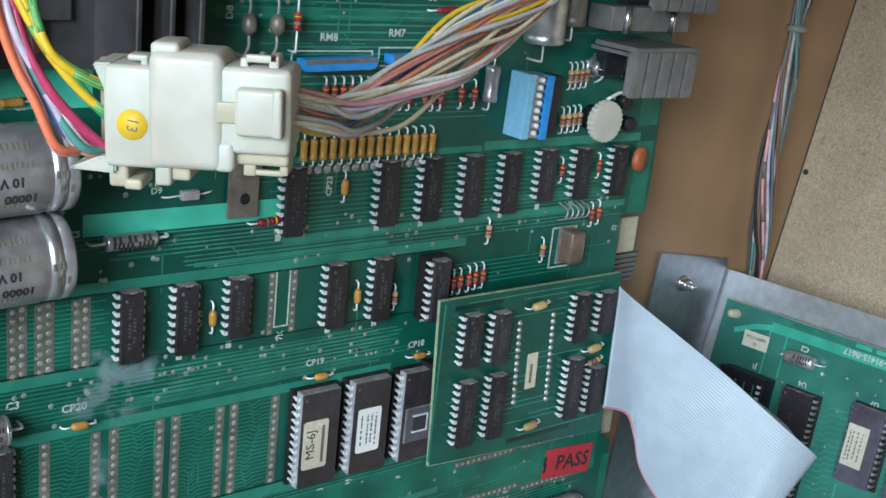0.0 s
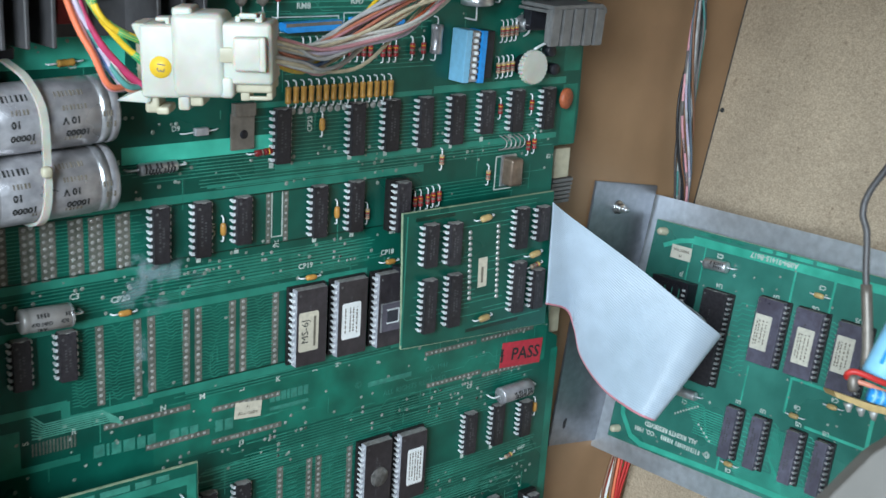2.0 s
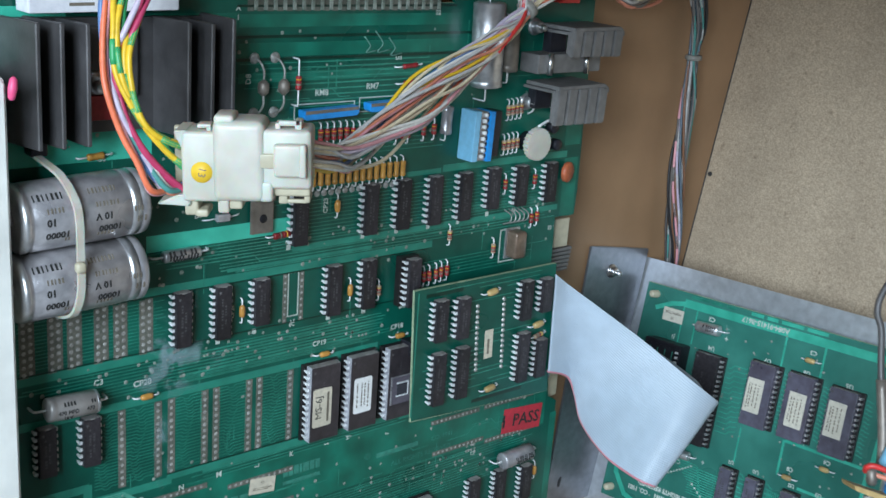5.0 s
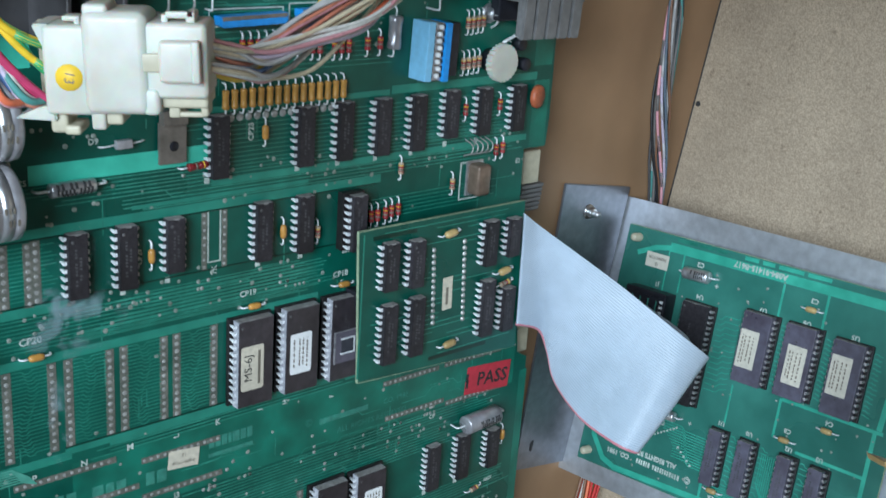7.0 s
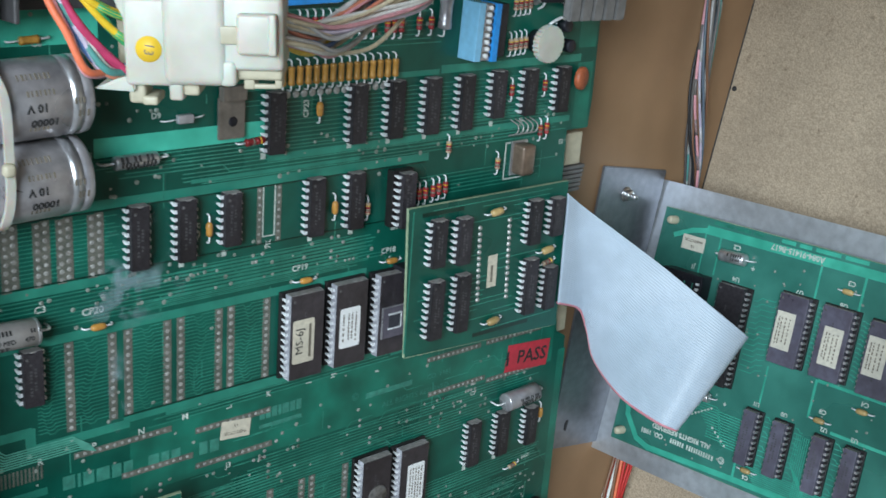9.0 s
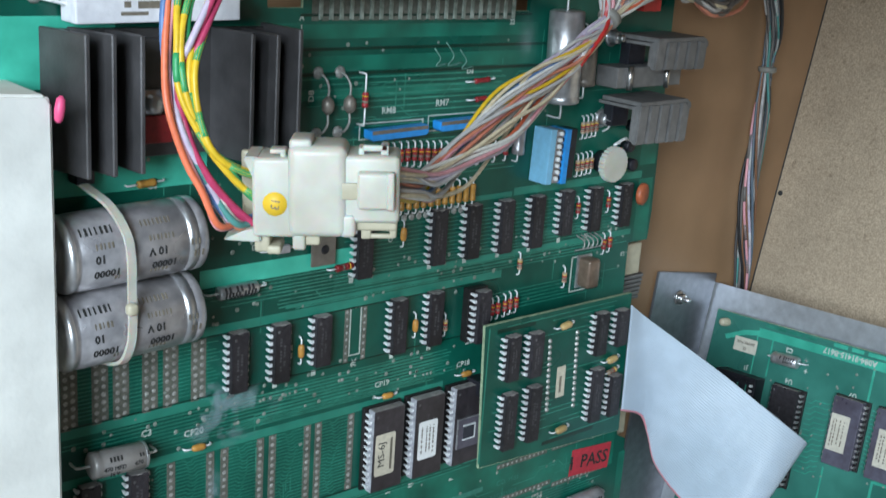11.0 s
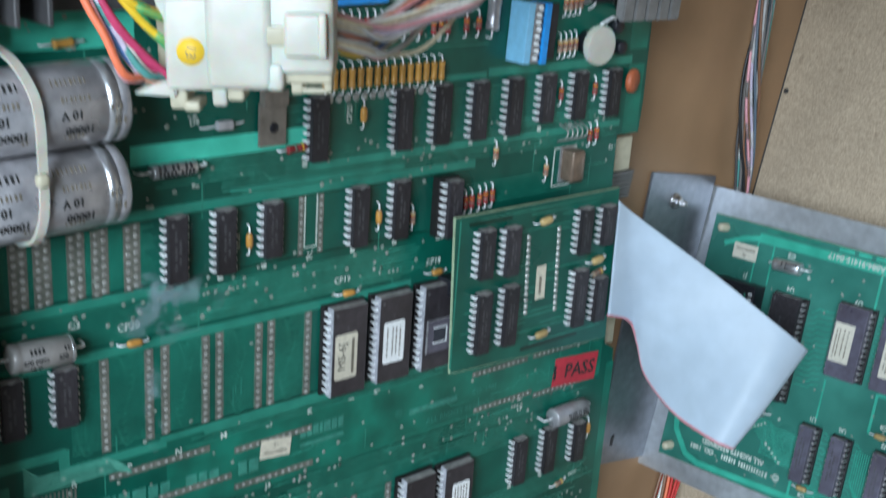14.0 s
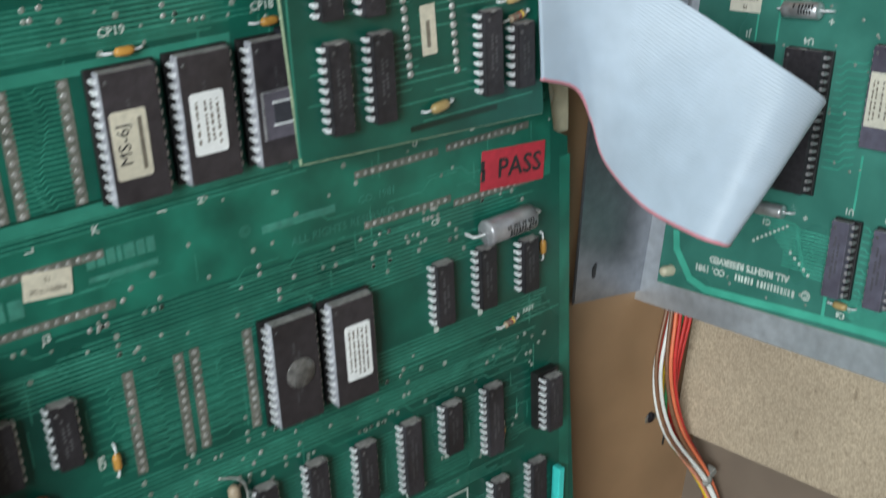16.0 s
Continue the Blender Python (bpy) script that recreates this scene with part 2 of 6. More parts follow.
CHIPBOARD = chipboard()
# brown board darkened: the shade on the lower panel is in its colour
PANEL_SHADED = plain("shaded_brown_lower_board", (0.20, 0.150, 0.112), 0.55, 0, 0.10, 30, 0.08, 300, second=(0.15, 0.112, 0.085), big=8)
# pale grey for chip ends: light from above put into the colour
LIT_END = plain("grey_lit_end", (0.30, 0.285, 0.27), 0.9, 0, 0.2, 900, 0.2, 3000, second=(0.15, 0.14, 0.135), big=180)

# ---- building helpers: lengths in millimetres, x right, z up, -y out of the board ----
MM = 0.001


def bm_box(bm, x0, x1, y0, y1, z0, z1):
    v = [bm.verts.new((x * MM, y * MM, z * MM)) for x in (x0, x1) for y in (y0, y1) for z in (z0, z1)]
    for f in ((0, 1, 3, 2), (4, 6, 7, 5), (0, 4, 5, 1), (2, 3, 7, 6), (0, 2, 6, 4), (1, 5, 7, 3)):
        bm.faces.new([v[i] for i in f])


def box(x0, x1, y0, y1, z0, z1, bevel=0.0):
    bm = bmesh.new()
    bm_box(bm, x0, x1, y0, y1, z0, z1)
    bmesh.ops.recalc_face_normals(bm, faces=bm.faces)
    if bevel:
        bmesh.ops.bevel(bm, geom=bm.edges[:], offset=bevel * MM, segments=2, affect="EDGES", profile=0.6, clamp_overlap=True)
    return bm


def rounded(x0, x1, y0, y1, z0, z1, bevel):
    """A moulded block with soft, smooth edges."""
    bm = bmesh.new()
    bm_box(bm, x0, x1, y0, y1, z0, z1)
    bmesh.ops.recalc_face_normals(bm, faces=bm.faces)
    bmesh.ops.bevel(bm, geom=bm.edges[:], offset=bevel * MM, segments=4, affect="EDGES", profile=0.5, clamp_overlap=True)
    for f in bm.faces:
        f.smooth = True
    return bm


def prism(points, y0, y1, bevel=0.0):
    """A plate with the given outline in x and z, from y0 to y1."""
    bm = bmesh.new()
    a = [bm.verts.new((x * MM, y0 * MM, z * MM)) for x, z in points]
    b = [bm.verts.new((x * MM, y1 * MM, z * MM)) for x, z in points]
    n = len(points)
    bm.faces.new(a)
    bm.faces.new(b[::-1])
    for i in range(n):
        bm.faces.new((a[i], b[i], b[(i + 1) % n], a[(i + 1) % n]))
    bmesh.ops.recalc_face_normals(bm, faces=bm.faces)
    if bevel:
        bmesh.ops.bevel(bm, geom=bm.edges[:], offset=bevel * MM, segments=2, affect="EDGES", clamp_overlap=True)
    return bm


def lathe(profile, axis="x", sides=20, centre=(0, 0, 0)):
    """A turned body: profile is a list of (place along the axis, radius)."""
    bm = bmesh.new()
    rings = []
    for s, r in profile:
        ring = []
        for i in range(sides):
            a = 2 * math.pi * i / sides
            p, q = r * math.cos(a), r * math.sin(a)
            co = {"x": (s, p, q), "y": (p, s, q), "z": (p, q, s)}[axis]
            ring.append(bm.verts.new([(c + o) * MM for c, o in zip(co, centre)]))
        rings.append(ring)
    for a, b in zip(rings, rings[1:]):
        for i in range(sides):
            bm.faces.new((a[i], a[(i + 1) % sides], b[(i + 1) % sides], b[i]))
    bm.faces.new(rings[0])
    bm.faces.new(rings[-1][::-1])
    bmesh.ops.recalc_face_normals(bm, faces=bm.faces)
    for f in bm.faces:
        f.smooth = True
    return bm


def smooth_path(points, steps=6):
    """A smooth line through the points."""
    pts = [Vector(p) for p in points]
    pts = [2 * pts[0] - pts[1]] + pts + [2 * pts[-1] - pts[-2]]
    out = []
    for i in range(1, len(pts) - 2):
        p0, p1, p2, p3 = pts[i - 1:i + 3]
        for k in range(steps):
            t = k / steps
            out.append(0.5 * ((2 * p1) + (p2 - p0) * t + (2 * p0 - 5 * p1 + 4 * p2 - p3) * t * t + (3 * p1 - p0 - 3 * p2 + p3) * t ** 3))
    out.append(pts[-2])
    return out


def tube(points, radius, sides=7, steps=6):
    """A round wire along a smooth line, in millimetres."""
    line = smooth_path(points, steps) if steps > 1 else [Vector(p) for p in points]
    bm = bmesh.new()
    rings, side = [], Vector((0.3, 0.9, 0.31)).normalized()
    for i, p in enumerate(line):
        d = (line[min(i + 1, len(line) - 1)] - line[max(i - 1, 0)]).normalized()
        side = (side - d * side.dot(d)).normalized()
        up = d.cross(side)
        rings.append([bm.verts.new((p + radius * (math.cos(a) * side + math.sin(a) * up)) * MM) for a in (2 * math.pi * k / sides for k in range(sides))])
    for a, b in zip(rings, rings[1:]):
        for i in range(sides):
            bm.faces.new((a[i], a[(i + 1) % sides], b[(i + 1) % sides], b[i])).smooth = True
    bm.faces.new(rings[0])
    bm.faces.new(rings[-1][::-1])
    bmesh.ops.recalc_face_normals(bm, faces=bm.faces)
    return bm


def mesh_of(name, bm, mat):
    me = bpy.data.meshes.new(name)
    bm.to_mesh(me)
    bm.free()
    me.materials.append(mat)
    return me


def part(name, bm, mat, parent, label="", at=None):
    ob = new(name, mesh_of(name, bm, mat) if isinstance(bm, bmesh.types.BMesh) else bm)
    ob.parent = parent
    if at is not None:
        ob.matrix_basis = at
    return tagged(ob, label)


def thing(name, m, label, category, group="", kind=""):
    ob = new(name)
    ob.empty_display_size = 0.005
    ob.matrix_basis = m
    return tagged(ob, label, category, group, kind)


def solid(name, bm, mat, m, label, category, kind="", group=""):
    ob = new(name, mesh_of(name, bm, mat))
    ob.matrix_basis = m
    return tagged(ob, label, category, group, kind)


def lettering(text, size, x, z, y, mat, parent, name="lettering", turn=0.0, align="CENTER", bold=0.0):
    """Flat letters on a surface at height -y; turn in degrees, counter-clockwise as one looks at the board."""
    curve = bpy.data.curves.new("letters", "FONT")
    curve.body, curve.size, curve.align_x, curve.align_y = text, size * MM, align, "CENTER"
    curve.extrude = 0.00002
    curve.resolution_u = 2
    curve.offset = bold * MM
    tmp = bpy.data.objects.new("letters", curve)
    me = bpy.data.meshes.new_from_object(tmp)
    bpy.data.objects.remove(tmp)
    me.materials.clear()
    me.materials.append(mat)
    ob = new(name, me)
    ob.parent = parent
    ob.matrix_basis = pose(x * MM, -y * MM, z * MM, 90, 0, 0) @ pose(0, 0, 0, 0, 0, turn)
    return ob


def strips(items, y0, y1):
    """Many thin flat bars (x0, x1, z0, z1) in one mesh."""
    bm = bmesh.new()
    for i, (x0, x1, z0, z1) in enumerate(items):
        bm_box(bm, x0, x1, y0 - 0.0021 * (i % 17), y1 + 0.3, z0, z1)
    bmesh.ops.recalc_face_normals(bm, faces=bm.faces)
    return bm


def track(lines, width, y):
    """Flat copper tracks with corners, in one mesh: each line is a list of (x, z)."""
    bm = bmesh.new()
    for i, line in enumerate(lines):
        h = y + 0.0017 * (i % 13)
        for (xa, za), (xb, zb) in zip(line, line[1:]):
            d = Vector((xb - xa, zb - za))
            if d.length < 0.01:
                continue
            n = Vector((-d.y, d.x)).normalized() * width / 2
            e = d.normalized() * width * 0.3
            quad = [(xa + n.x - e.x, za + n.y - e.y), (xb + n.x + e.x, zb + n.y + e.y), (xb - n.x + e.x, zb - n.y + e.y), (xa - n.x - e.x, za - n.y - e.y)]
            bm.faces.new([bm.verts.new((qx * MM, -h * MM, qz * MM)) for qx, qz in quad])
            h += 0.0009
    return bm


def at(x, z, turn=0.0, h=0.0, frame_matrix=None):
    """The pose of a thing on the main board (or in another frame): turn in degrees counter-clockwise as one looks at it."""
    m = frame_matrix if frame_matrix is not None else MAIN
    return m @ pose(x * MM, -h * MM, z * MM) @ pose(0, 0, 0, 0, -turn, 0)


MAIN = pose(0, 0, 0.8)
AUX = Matrix(((0.04058, 0.98016, 0.19403, 0.22800), (-0.99776, 0.0294, 0.06015, 0.0016), (0.05325, -0.19603, 0.97915, 0.74990), (0, 0, 0, 1)))
AUX = Matrix.Translation(AUX.translation) @ AUX.to_quaternion().to_matrix().to_4x4()
WALL = 29.0  # the wall's face lies this far behind the main board, in millimetres

# ---- the added, unseen room and the cabinet ----


def slab(name, x0, x1, y0, y1, z0, z1, mat, label, category):
    return solid(name, box(x0, x1, y0, y1, z0, z1), mat, Matrix(), label, category, "structure")


slab("floor", -2700, 1300, -2800, 600, -60, 0, FLOORING, "grey concrete floor round the cabinet", "floor")
slab("ceiling", -2700, 1300, -2800, 600, 2500, 2560, WALLPAINT, "plain white ceiling of the room", "ceiling")
# unseen wall, its opening added to suit the daylight lamp
west = bmesh.new()
for y0, y1, z0, z1 in ((-2800, -1500, 0, 2500), (-330, 600, 0, 2500), (-1500, -330, 0, 560), (-1500, -330, 1750, 2500)):
    bm_box(west, -1660, -1600, y0, y1, z0, z1)
solid("wall_west", west, WALLPAINT, Matrix(), "unseen white wall added with an opening for the daylight lamp", "wall", "structure")
slab("wall_east", 1300, 1360, -2800, 600, 0, 2500, DARK_SURROUND, "unseen far side wall, added dark to cut fill light", "wall")
slab("wall_north", -2700, 1300, 600, 660, 0, 2500, WALLPAINT, "plain white wall behind the cabinet", "wall")
slab("wall_south", -2700, 1300, -2860, -2800, 0, 2500, DARK_SURROUND, "unseen wall behind the camera, added dark to cut reflections", "wall")

panel = thing("cabinet_wall", Matrix(), "brown painted side board of the arcade cabinet", "wall", kind="structure")
part("board", box(-560, 420, WALL, WALL + 18, 60, 1750, 0.5), PANEL, panel)
side = thing("cabinet_back", AUX, "raw particle board back panel leaning outwards", "wall", kind="structure")
part("board", prism([(-31.2, -154), (620, -150), (620, 960), (1.5, 960)], 40.4, 58, 0.8), CHIPBOARD, side, "raw particle board panel")
part("lower_board", box(-60, 620, 61.5, 78, -690, -100, 0.8), PANEL_SHADED, side, "brown lower panel, shade painted in")
part("knot", lathe([(39.4, 0.5), (39.9, 1.2), (40.8, 1.6)], "y", 9, (-17.6, 0, 101.5)), INK, side, "small dark dent in the board")
part("crack", tube([(234.4, 28.9, 580), (298.4, 28.9, 900), (319.4, 28.9, 1004)], 0.5, 6, 4), INK, panel, "thin dark crack where the panels meet")
nub = solid("screw_hole", lathe([(-0.5, 2.2), (0.6, 2.8)], "y", 12), BLACK, pose(0.226, (WALL - 0.3) * MM, 0.597), "small dark screw hole in the brown board", "hole")
part("wall_scar", box(-3, 6, -0.4, 0.4, -1.5, 1.0), FADED, nub, "short dark scratch")

# unseen board, added to keep light off the upper right
part("shade_roof", box(-100, 900, -250, WALL, 1004, 1022, 0.5), PANEL, panel, "unseen brown board added to shade the upper right")
plank = thing("plank", pose(-0.1235, 0, 0.8), "upright plank painted white, ending beside the circuit board", "plank")
part("timber", prism([(-70, -360), (0.6, -360), (0, 118), (-1.5, 120), (-70, 124)], -25, WALL - 0.2, 0.8), PLANK, plank)
solid("pink_blob", lathe([(-3.4, 0.5), (-2.6, 1.1), (0, 1.4), (2.6, 1.1), (3.4, 0.4)], "z", 14), PINK, pose(-0.1222, -0.0262, 0.9165, 0, 8, 0), "small pink rubber plug at the plank's corner", "plug")

# ---- mounting bracket and the bolt ----
bracket = thing("bracket", AUX, "zinc-plated sheet steel bracket bent at an angle", "bracket")
part("plate", prism([(-28.8, 51.5), (140, 49.8), (140, -91), (-34.8, -92.5)], 5.6, 7.0, 0.4), STEEL, bracket)
part("return_lip", prism([(140.4, 49.8), (141.6, 49.8), (141.6, -88.5), (140.4, -88.5)], 7.0, 24, 0.3), STEEL, bracket)
fold = AUX.inverted() @ pose(0, (WALL - 1.5) * MM, 0)
part("wing", prism([(194.5, 811), (242, 803), (217.5, 660), (179, 666.5)], -0.4, 1.0, 0.4), STEEL_SHADED, bracket, "wing screwed to the cabinet wall, shade painted in", fold)
part("wing_hole", prism([(188.6, 678.6), (190.2, 680.4), (191.0, 680.0), (190.2, 675.0), (189.2, 674.2), (188.4, 675.4)], -0.6, 0.1), BLACK, bracket, "oval hole in the wing", fold)
bolt = thing("bolt", pose(0.2128, (WALL - 1.9) * MM, 0.7948) @ Matrix.Scale(0.72, 4), "shiny hex bolt holding the bracket's wing", "bolt")
part("washer", lathe([(0, 5.2), (-1.0, 5.0)], "y", 20), CHROME, bolt)
part("head", lathe([(-1.0, 3.8), (-4.0, 3.8), (-4.6, 3.2)], "y", 6), CHROME, bolt)
part("shank", lathe([(-4.6, 1.9), (-9.0, 1.8)], "y", 12), ALU, bolt)

# ---- main circuit board ----
main_board = thing("circuit_board", MAIN, "large green arcade circuit board standing off the wall", "circuit board")
outline = [(-131, 148.2), (-46.5, 148.2), (-46, 138.6), (-33, 138.6), (-33, 147), (54, 147), (54, 137.4), (65, 137.4), (65, 146.4), (147, 146.4),
           (148.6, 52), (147.8, 40.5), (135.5, 40.5), (136.5, 0), (143.5, -50.5), (149.5, -54), (151, -140), (154.5, -225), (155, -262), (-131, -262)]
part("substrate", prism(outline, 0, 1.6), PCB, main_board)
edge = prism([(a * 1.0008, b * 1.0008) for a, b in outline], 0.35, 1.25)
part("laminate_edge", edge, LAMINATE, main_board, "pale fibreglass edge")
for x, z in ((141, 138), (141, -40), (-112, -200), (141, -215), (-120, 143)):
    part("standoff", lathe([(1.6, 4), (WALL, 4)], "y", 12, (x, 0, z)), NYLON, main_board)
for x0, x1, z0, z1 in ((143, 152.6, 22.8, 37), (146, 156, -55, -37)):
    part("mounting_rail", box(x0, x1, 6, WALL, z0, z1, 0.8), NYLON_AGED_SHADED, main_board, "cream plastic card guide behind the edge")
for k in range(6):
    part("mounting_rail", box(143, 156, 6 + k * 0.3, WALL, 20.6 - k * 2.1, 22.2 - k * 2.1, 0.3), GREYFIN, main_board, "grey ribbed card guide")

# broad light-green ground bars
bars = [(-117, 62, 36.6, 39.6), (-118, -52, 12.6, 15.6), (-118, 36, -3.8, -0.8), (-60, 62, -36.8, -34.6), (-118, -90, -32.6, -29.4), (-92, -58, -38.6, -35.6),
        (-118, -114, -30, -4), (-92.2, -89, -36, -30), (-118, -86, -54, -51.4), (-118, -107, -51.4, -37), (-131, -95, 117, 136.5), (-123, -66, 86.6, 97.5),
        (-68, -8, 52.5, 58.5), (-8, 136, 44.4, 46.8), (-45, 60, -38, -36.6), (-36, 30, 40.6, 41.9), (65, 139, 68.6, 71.6), (-22, 64, 68.4, 70.4),
        (50, 140, -39.5, -37.6)]
# brighter copper green near the heat sink: glossy sheen painted into the colour
POUR_SHEEN = plain("sheen_lit_copper_pour", (0.06, 0.50, 0.36), 0.30, 0, 0.14, 120, 0.05, 900, second=(0.035, 0.36, 0.25), big=25)
for i, bar in enumerate(bars):
    near_sink = bar[2] > 80 and bar[1] < -60 or bar[:2] == (-68, -8)
    part("ground_bar", strips([bar], -0.06 - 0.004 * i, 0.2), POUR_SHEEN if near_sink else PCB_LIGHT, main_board)
part("ground_bar", track([[(-92, 97), (-88, 90.5), (-80, 89.5), (-71, 91), (-68, 95)]], 3.2, 0.16), POUR_SHEEN, main_board, "curved copper track, sheen painted in")
fields = [(-58, 142, -64.5, -40.5), (-75, -34, 128, 134), (-33, 70, 129, 133.5), (-33, 70, 118.6, 123.5), (-33, 66, 109.5, 113), (146, 150.5, -210, -60), (137, 147, 74, 94), (138, 146.8, 41, 68)]
FIELD = plain("green_ground_plane", (0.006, 0.15, 0.10), 0.36, 0, 0.2, 80, 0.06)
for i, bar in enumerate(fields):
    part("ground_field", strips([bar], -0.02 - 0.004 * i, 0.2), FIELD, main_board)
lines = [(-34, 77, 125.2, 126.2), (-34, 77, 117.2, 118.2), (-34, 66, 136, 136.8), (-118, 60, 15.9, 16.3), (-118, 60, 36.0, 36.4), (-60, 62, -34.3, -33.9)]
for i, bar in enumerate(lines):
    part("etched_gap", strips([bar], -0.19 - 0.004 * i, 0.2), DARKMASK, main_board)

rng = random.Random(7)
tr = []


def bundle(x0, x1, z, count, pitch=1.27, width=0.38, ragged=18):
    for i in range(count):
        a, b = x0 + rng.uniform(0, ragged), x1 - rng.uniform(0, ragged)
        tr.append((a, b, z - i * pitch, z - i * pitch + width))


bundle(-70, 135, 47.8, 3)
bundle(-40, 136, 43.8, 4)
bundle(-118, -60, 34.2, 14, 1.27, 0.3, 5)
bundle(-50, 40, 12.5, 8)
bundle(-70, 42, 3.4, 3)
bundle(-60, 66, -38.6, 3)
bundle(-20, 140, -66, 5)
bundle(-40, 60, -72.5, 6)
bundle(-10, 34, -82, 20, 1.30, 0.30, 3)
bundle(60, 140, -104, 6)
bundle(-30, 130, -118.5, 6)
bundle(-30, 130, -160.5, 4)
bundle(-100, 20, -165, 30, 1.4, 0.35, 20)
bundle(-20, 66, 108, 9, 2.1, 0.5, 20)
bundle(-10, 64, 88, 6, 1.6, 0.4, 10)
bundle(45, 136, 30, 6, 1.5, 0.35, 30)
bundle(-20, 136, 65, 10, 1.5, 0.3, 12)
bundle(0, 140, -132, 18, 1.4, 0.3, 30)
bundle(20, 150, -172, 20, 1.5, 0.3, 30)
bundle(-116, 44, 11.6, 9, 1.27, 0.36, 30)
bundle(-116, 138, 51.5, 3, 1.3, 0.36, 30)
bundle(-58, 140, -73.4, 8, 1.3, 0.36, 40)
bundle(-56, 145, -112.5, 9, 1.35, 0.36, 40)
bundle(60, 146, -104, 7, 1.35, 0.36, 16)
bundle(-40, 60, -158, 7, 1.4, 0.36, 30)
bundle(-33, 62, 116.0, 4, 1.9, 0.5, 10)
bundle(70, 140, 52, 3, 1.3, 0.36, 10)
for i in range(150):
    x, z = rng.uniform(-110, 140), rng.uniform(-220, 120)
    w = rng.uniform(3, 12)
    tr.append((x, x + 0.35, z, z + w))
tagged(part("copper_trace", strips(tr, -0.05, 0.0), TRACE, main_board, "fine green copper tracks"), kind="stuff")

# stepped tracks at the lower left corner and between the empty chip places
stepped = []
corner_lines = []
for i in range(7):
    d = i * 1.15
    corner_lines.append([(-102.8, -32.4 - d * 1.25), (-98.6 - 0.25 * d, -36.4 - d * 0.72), (-77.5 + 0.4 * d, -36.4 - d * 0.72), (-72 + 0.3 * d, -40.6 - d * 0.4)])
tagged(part("stepped_track", track(corner_lines, 0.5, 0.30), PCB_BRIGHT, main_board, "pale tracks stepping from the corner"), kind="stuff")
for xa, xb in ((-76.4, -64.7), (-57.0, -45.7), (-38.4, -26.7), (-19.6, -8.0), (-88, -78.8)):
    for k in range(23):
        z = -4.6 - k * 1.27
        m = xa + (xb - xa) * (0.45 + 0.14 * math.sin(k * 0.3))
        s = 0.75 if k % 2 else 0.95
        stepped.append([(xa, z), (m - 1.8, z), (m - 1.8 + s, z - s), (m + 0.6, z - s), (m + 0.6 + s, z), (xb, z)])
for xa, xb in ((11, 0), (30, 16), (-3, -14)):
    for k in range(11):
        z = -82 - k * 2.54
        stepped.append([(xa, z - 1.0), (xa + (xb - xa) * 0.5, z - 1.0), (xa + (xb - xa) * 0.5 - 1, z - 2.0), (xb, z - 2.0)])
for k in range(60):
    x, z, w = rng.uniform(-40, 120), rng.choice((-56, -66, -74, -120, -125, -158, -165, 41, 44, 9, 86, 104, 110)) + rng.uniform(-3, 3), rng.uniform(10, 40)
    s = rng.choice((-1, 1)) * rng.uniform(1.2, 4)
    x = min(x, 132 - w)
    stepped.append([(x, z), (x + w * 0.5, z), (x + w * 0.5 + abs(s), z + s), (x + w, z + s)])
tagged(part("stepped_track", track(stepped, 0.34, 0.11), TRACE, main_board, "fine stepped green tracks"), kind="stuff")

# solder pads of empty chip places, and vias
pads, stain = bmesh.new(), []


def dot(bm, x, z, r, h=0.25, sides=8):
    ring = [bm.verts.new(((x + r * math.cos(a)) * MM, -0.06 * MM, (z + r * math.sin(a)) * MM)) for a in (2 * math.pi * k / sides for k in range(sides))]
    top = [bm.verts.new(((x + 0.55 * r * math.cos(a)) * MM, -h * MM, (z + 0.55 * r * math.sin(a)) * MM)) for a in (2 * math.pi * k / sides for k in range(sides))]
    for i in range(sides):
        bm.faces.new((ring[i], ring[(i + 1) % sides], top[(i + 1) % sides], top[i]))
    bm.faces.new(top)


def pad_column(x, z_top, count, r=0.92, halo=1.45, pitch=2.54):
    for i in range(count):
        dot(pads, x + rng.uniform(-0.08, 0.08), z_top - i * pitch, r * rng.uniform(0.85, 1.05))
    stain.append((x - halo, x + halo, z_top - (count - 1) * pitch - 1.2, z_top + 1.2))


for x in (-110.6, -101.0, -94.3, -84.8, -77.8, -68.1):
    pad_column(x - 1.15, 34.4, 8)
    pad_column(x + 1.15, 34.9, 8)
for x in (-10.6, -3.1):
    pad_column(x, 35.0, 8, 0.7, 1.0)
for x in (-77.6, -63.5, -58.2, -44.5, -39.6, -25.5, -20.8, -6.8):
    pad_column(x, -5.2, 12)
for x in (31.0, 15.4, 10.8, -3.2):
    pad_column(x, -81.6, 12)
for x0, x1, z in ((-33, -5, -47.3), (-33, -4, -61), (70, 97, -46.4), (102, 132, -46.2), (72, 101, -62), (104, 134, -64), (-76, -44, -43.5), (-60, -36, -56)):
    stain.append((x0 - 1, x1 + 1, z - 1.1, z + 1.1))
    k = x0
    while k <= x1:
        dot(pads, k, z, 0.75)
        k += 2.54
for k in range(13):
    stain.append((-103 + k * 1.25, -102.4 + k * 1.25, -48, -43))
for k in range(22):
    x = -28.6 + k * 3.96
    stain.append((x - 1.3, x + 1.3, 134.6, 146.5))
vias = bmesh.new()
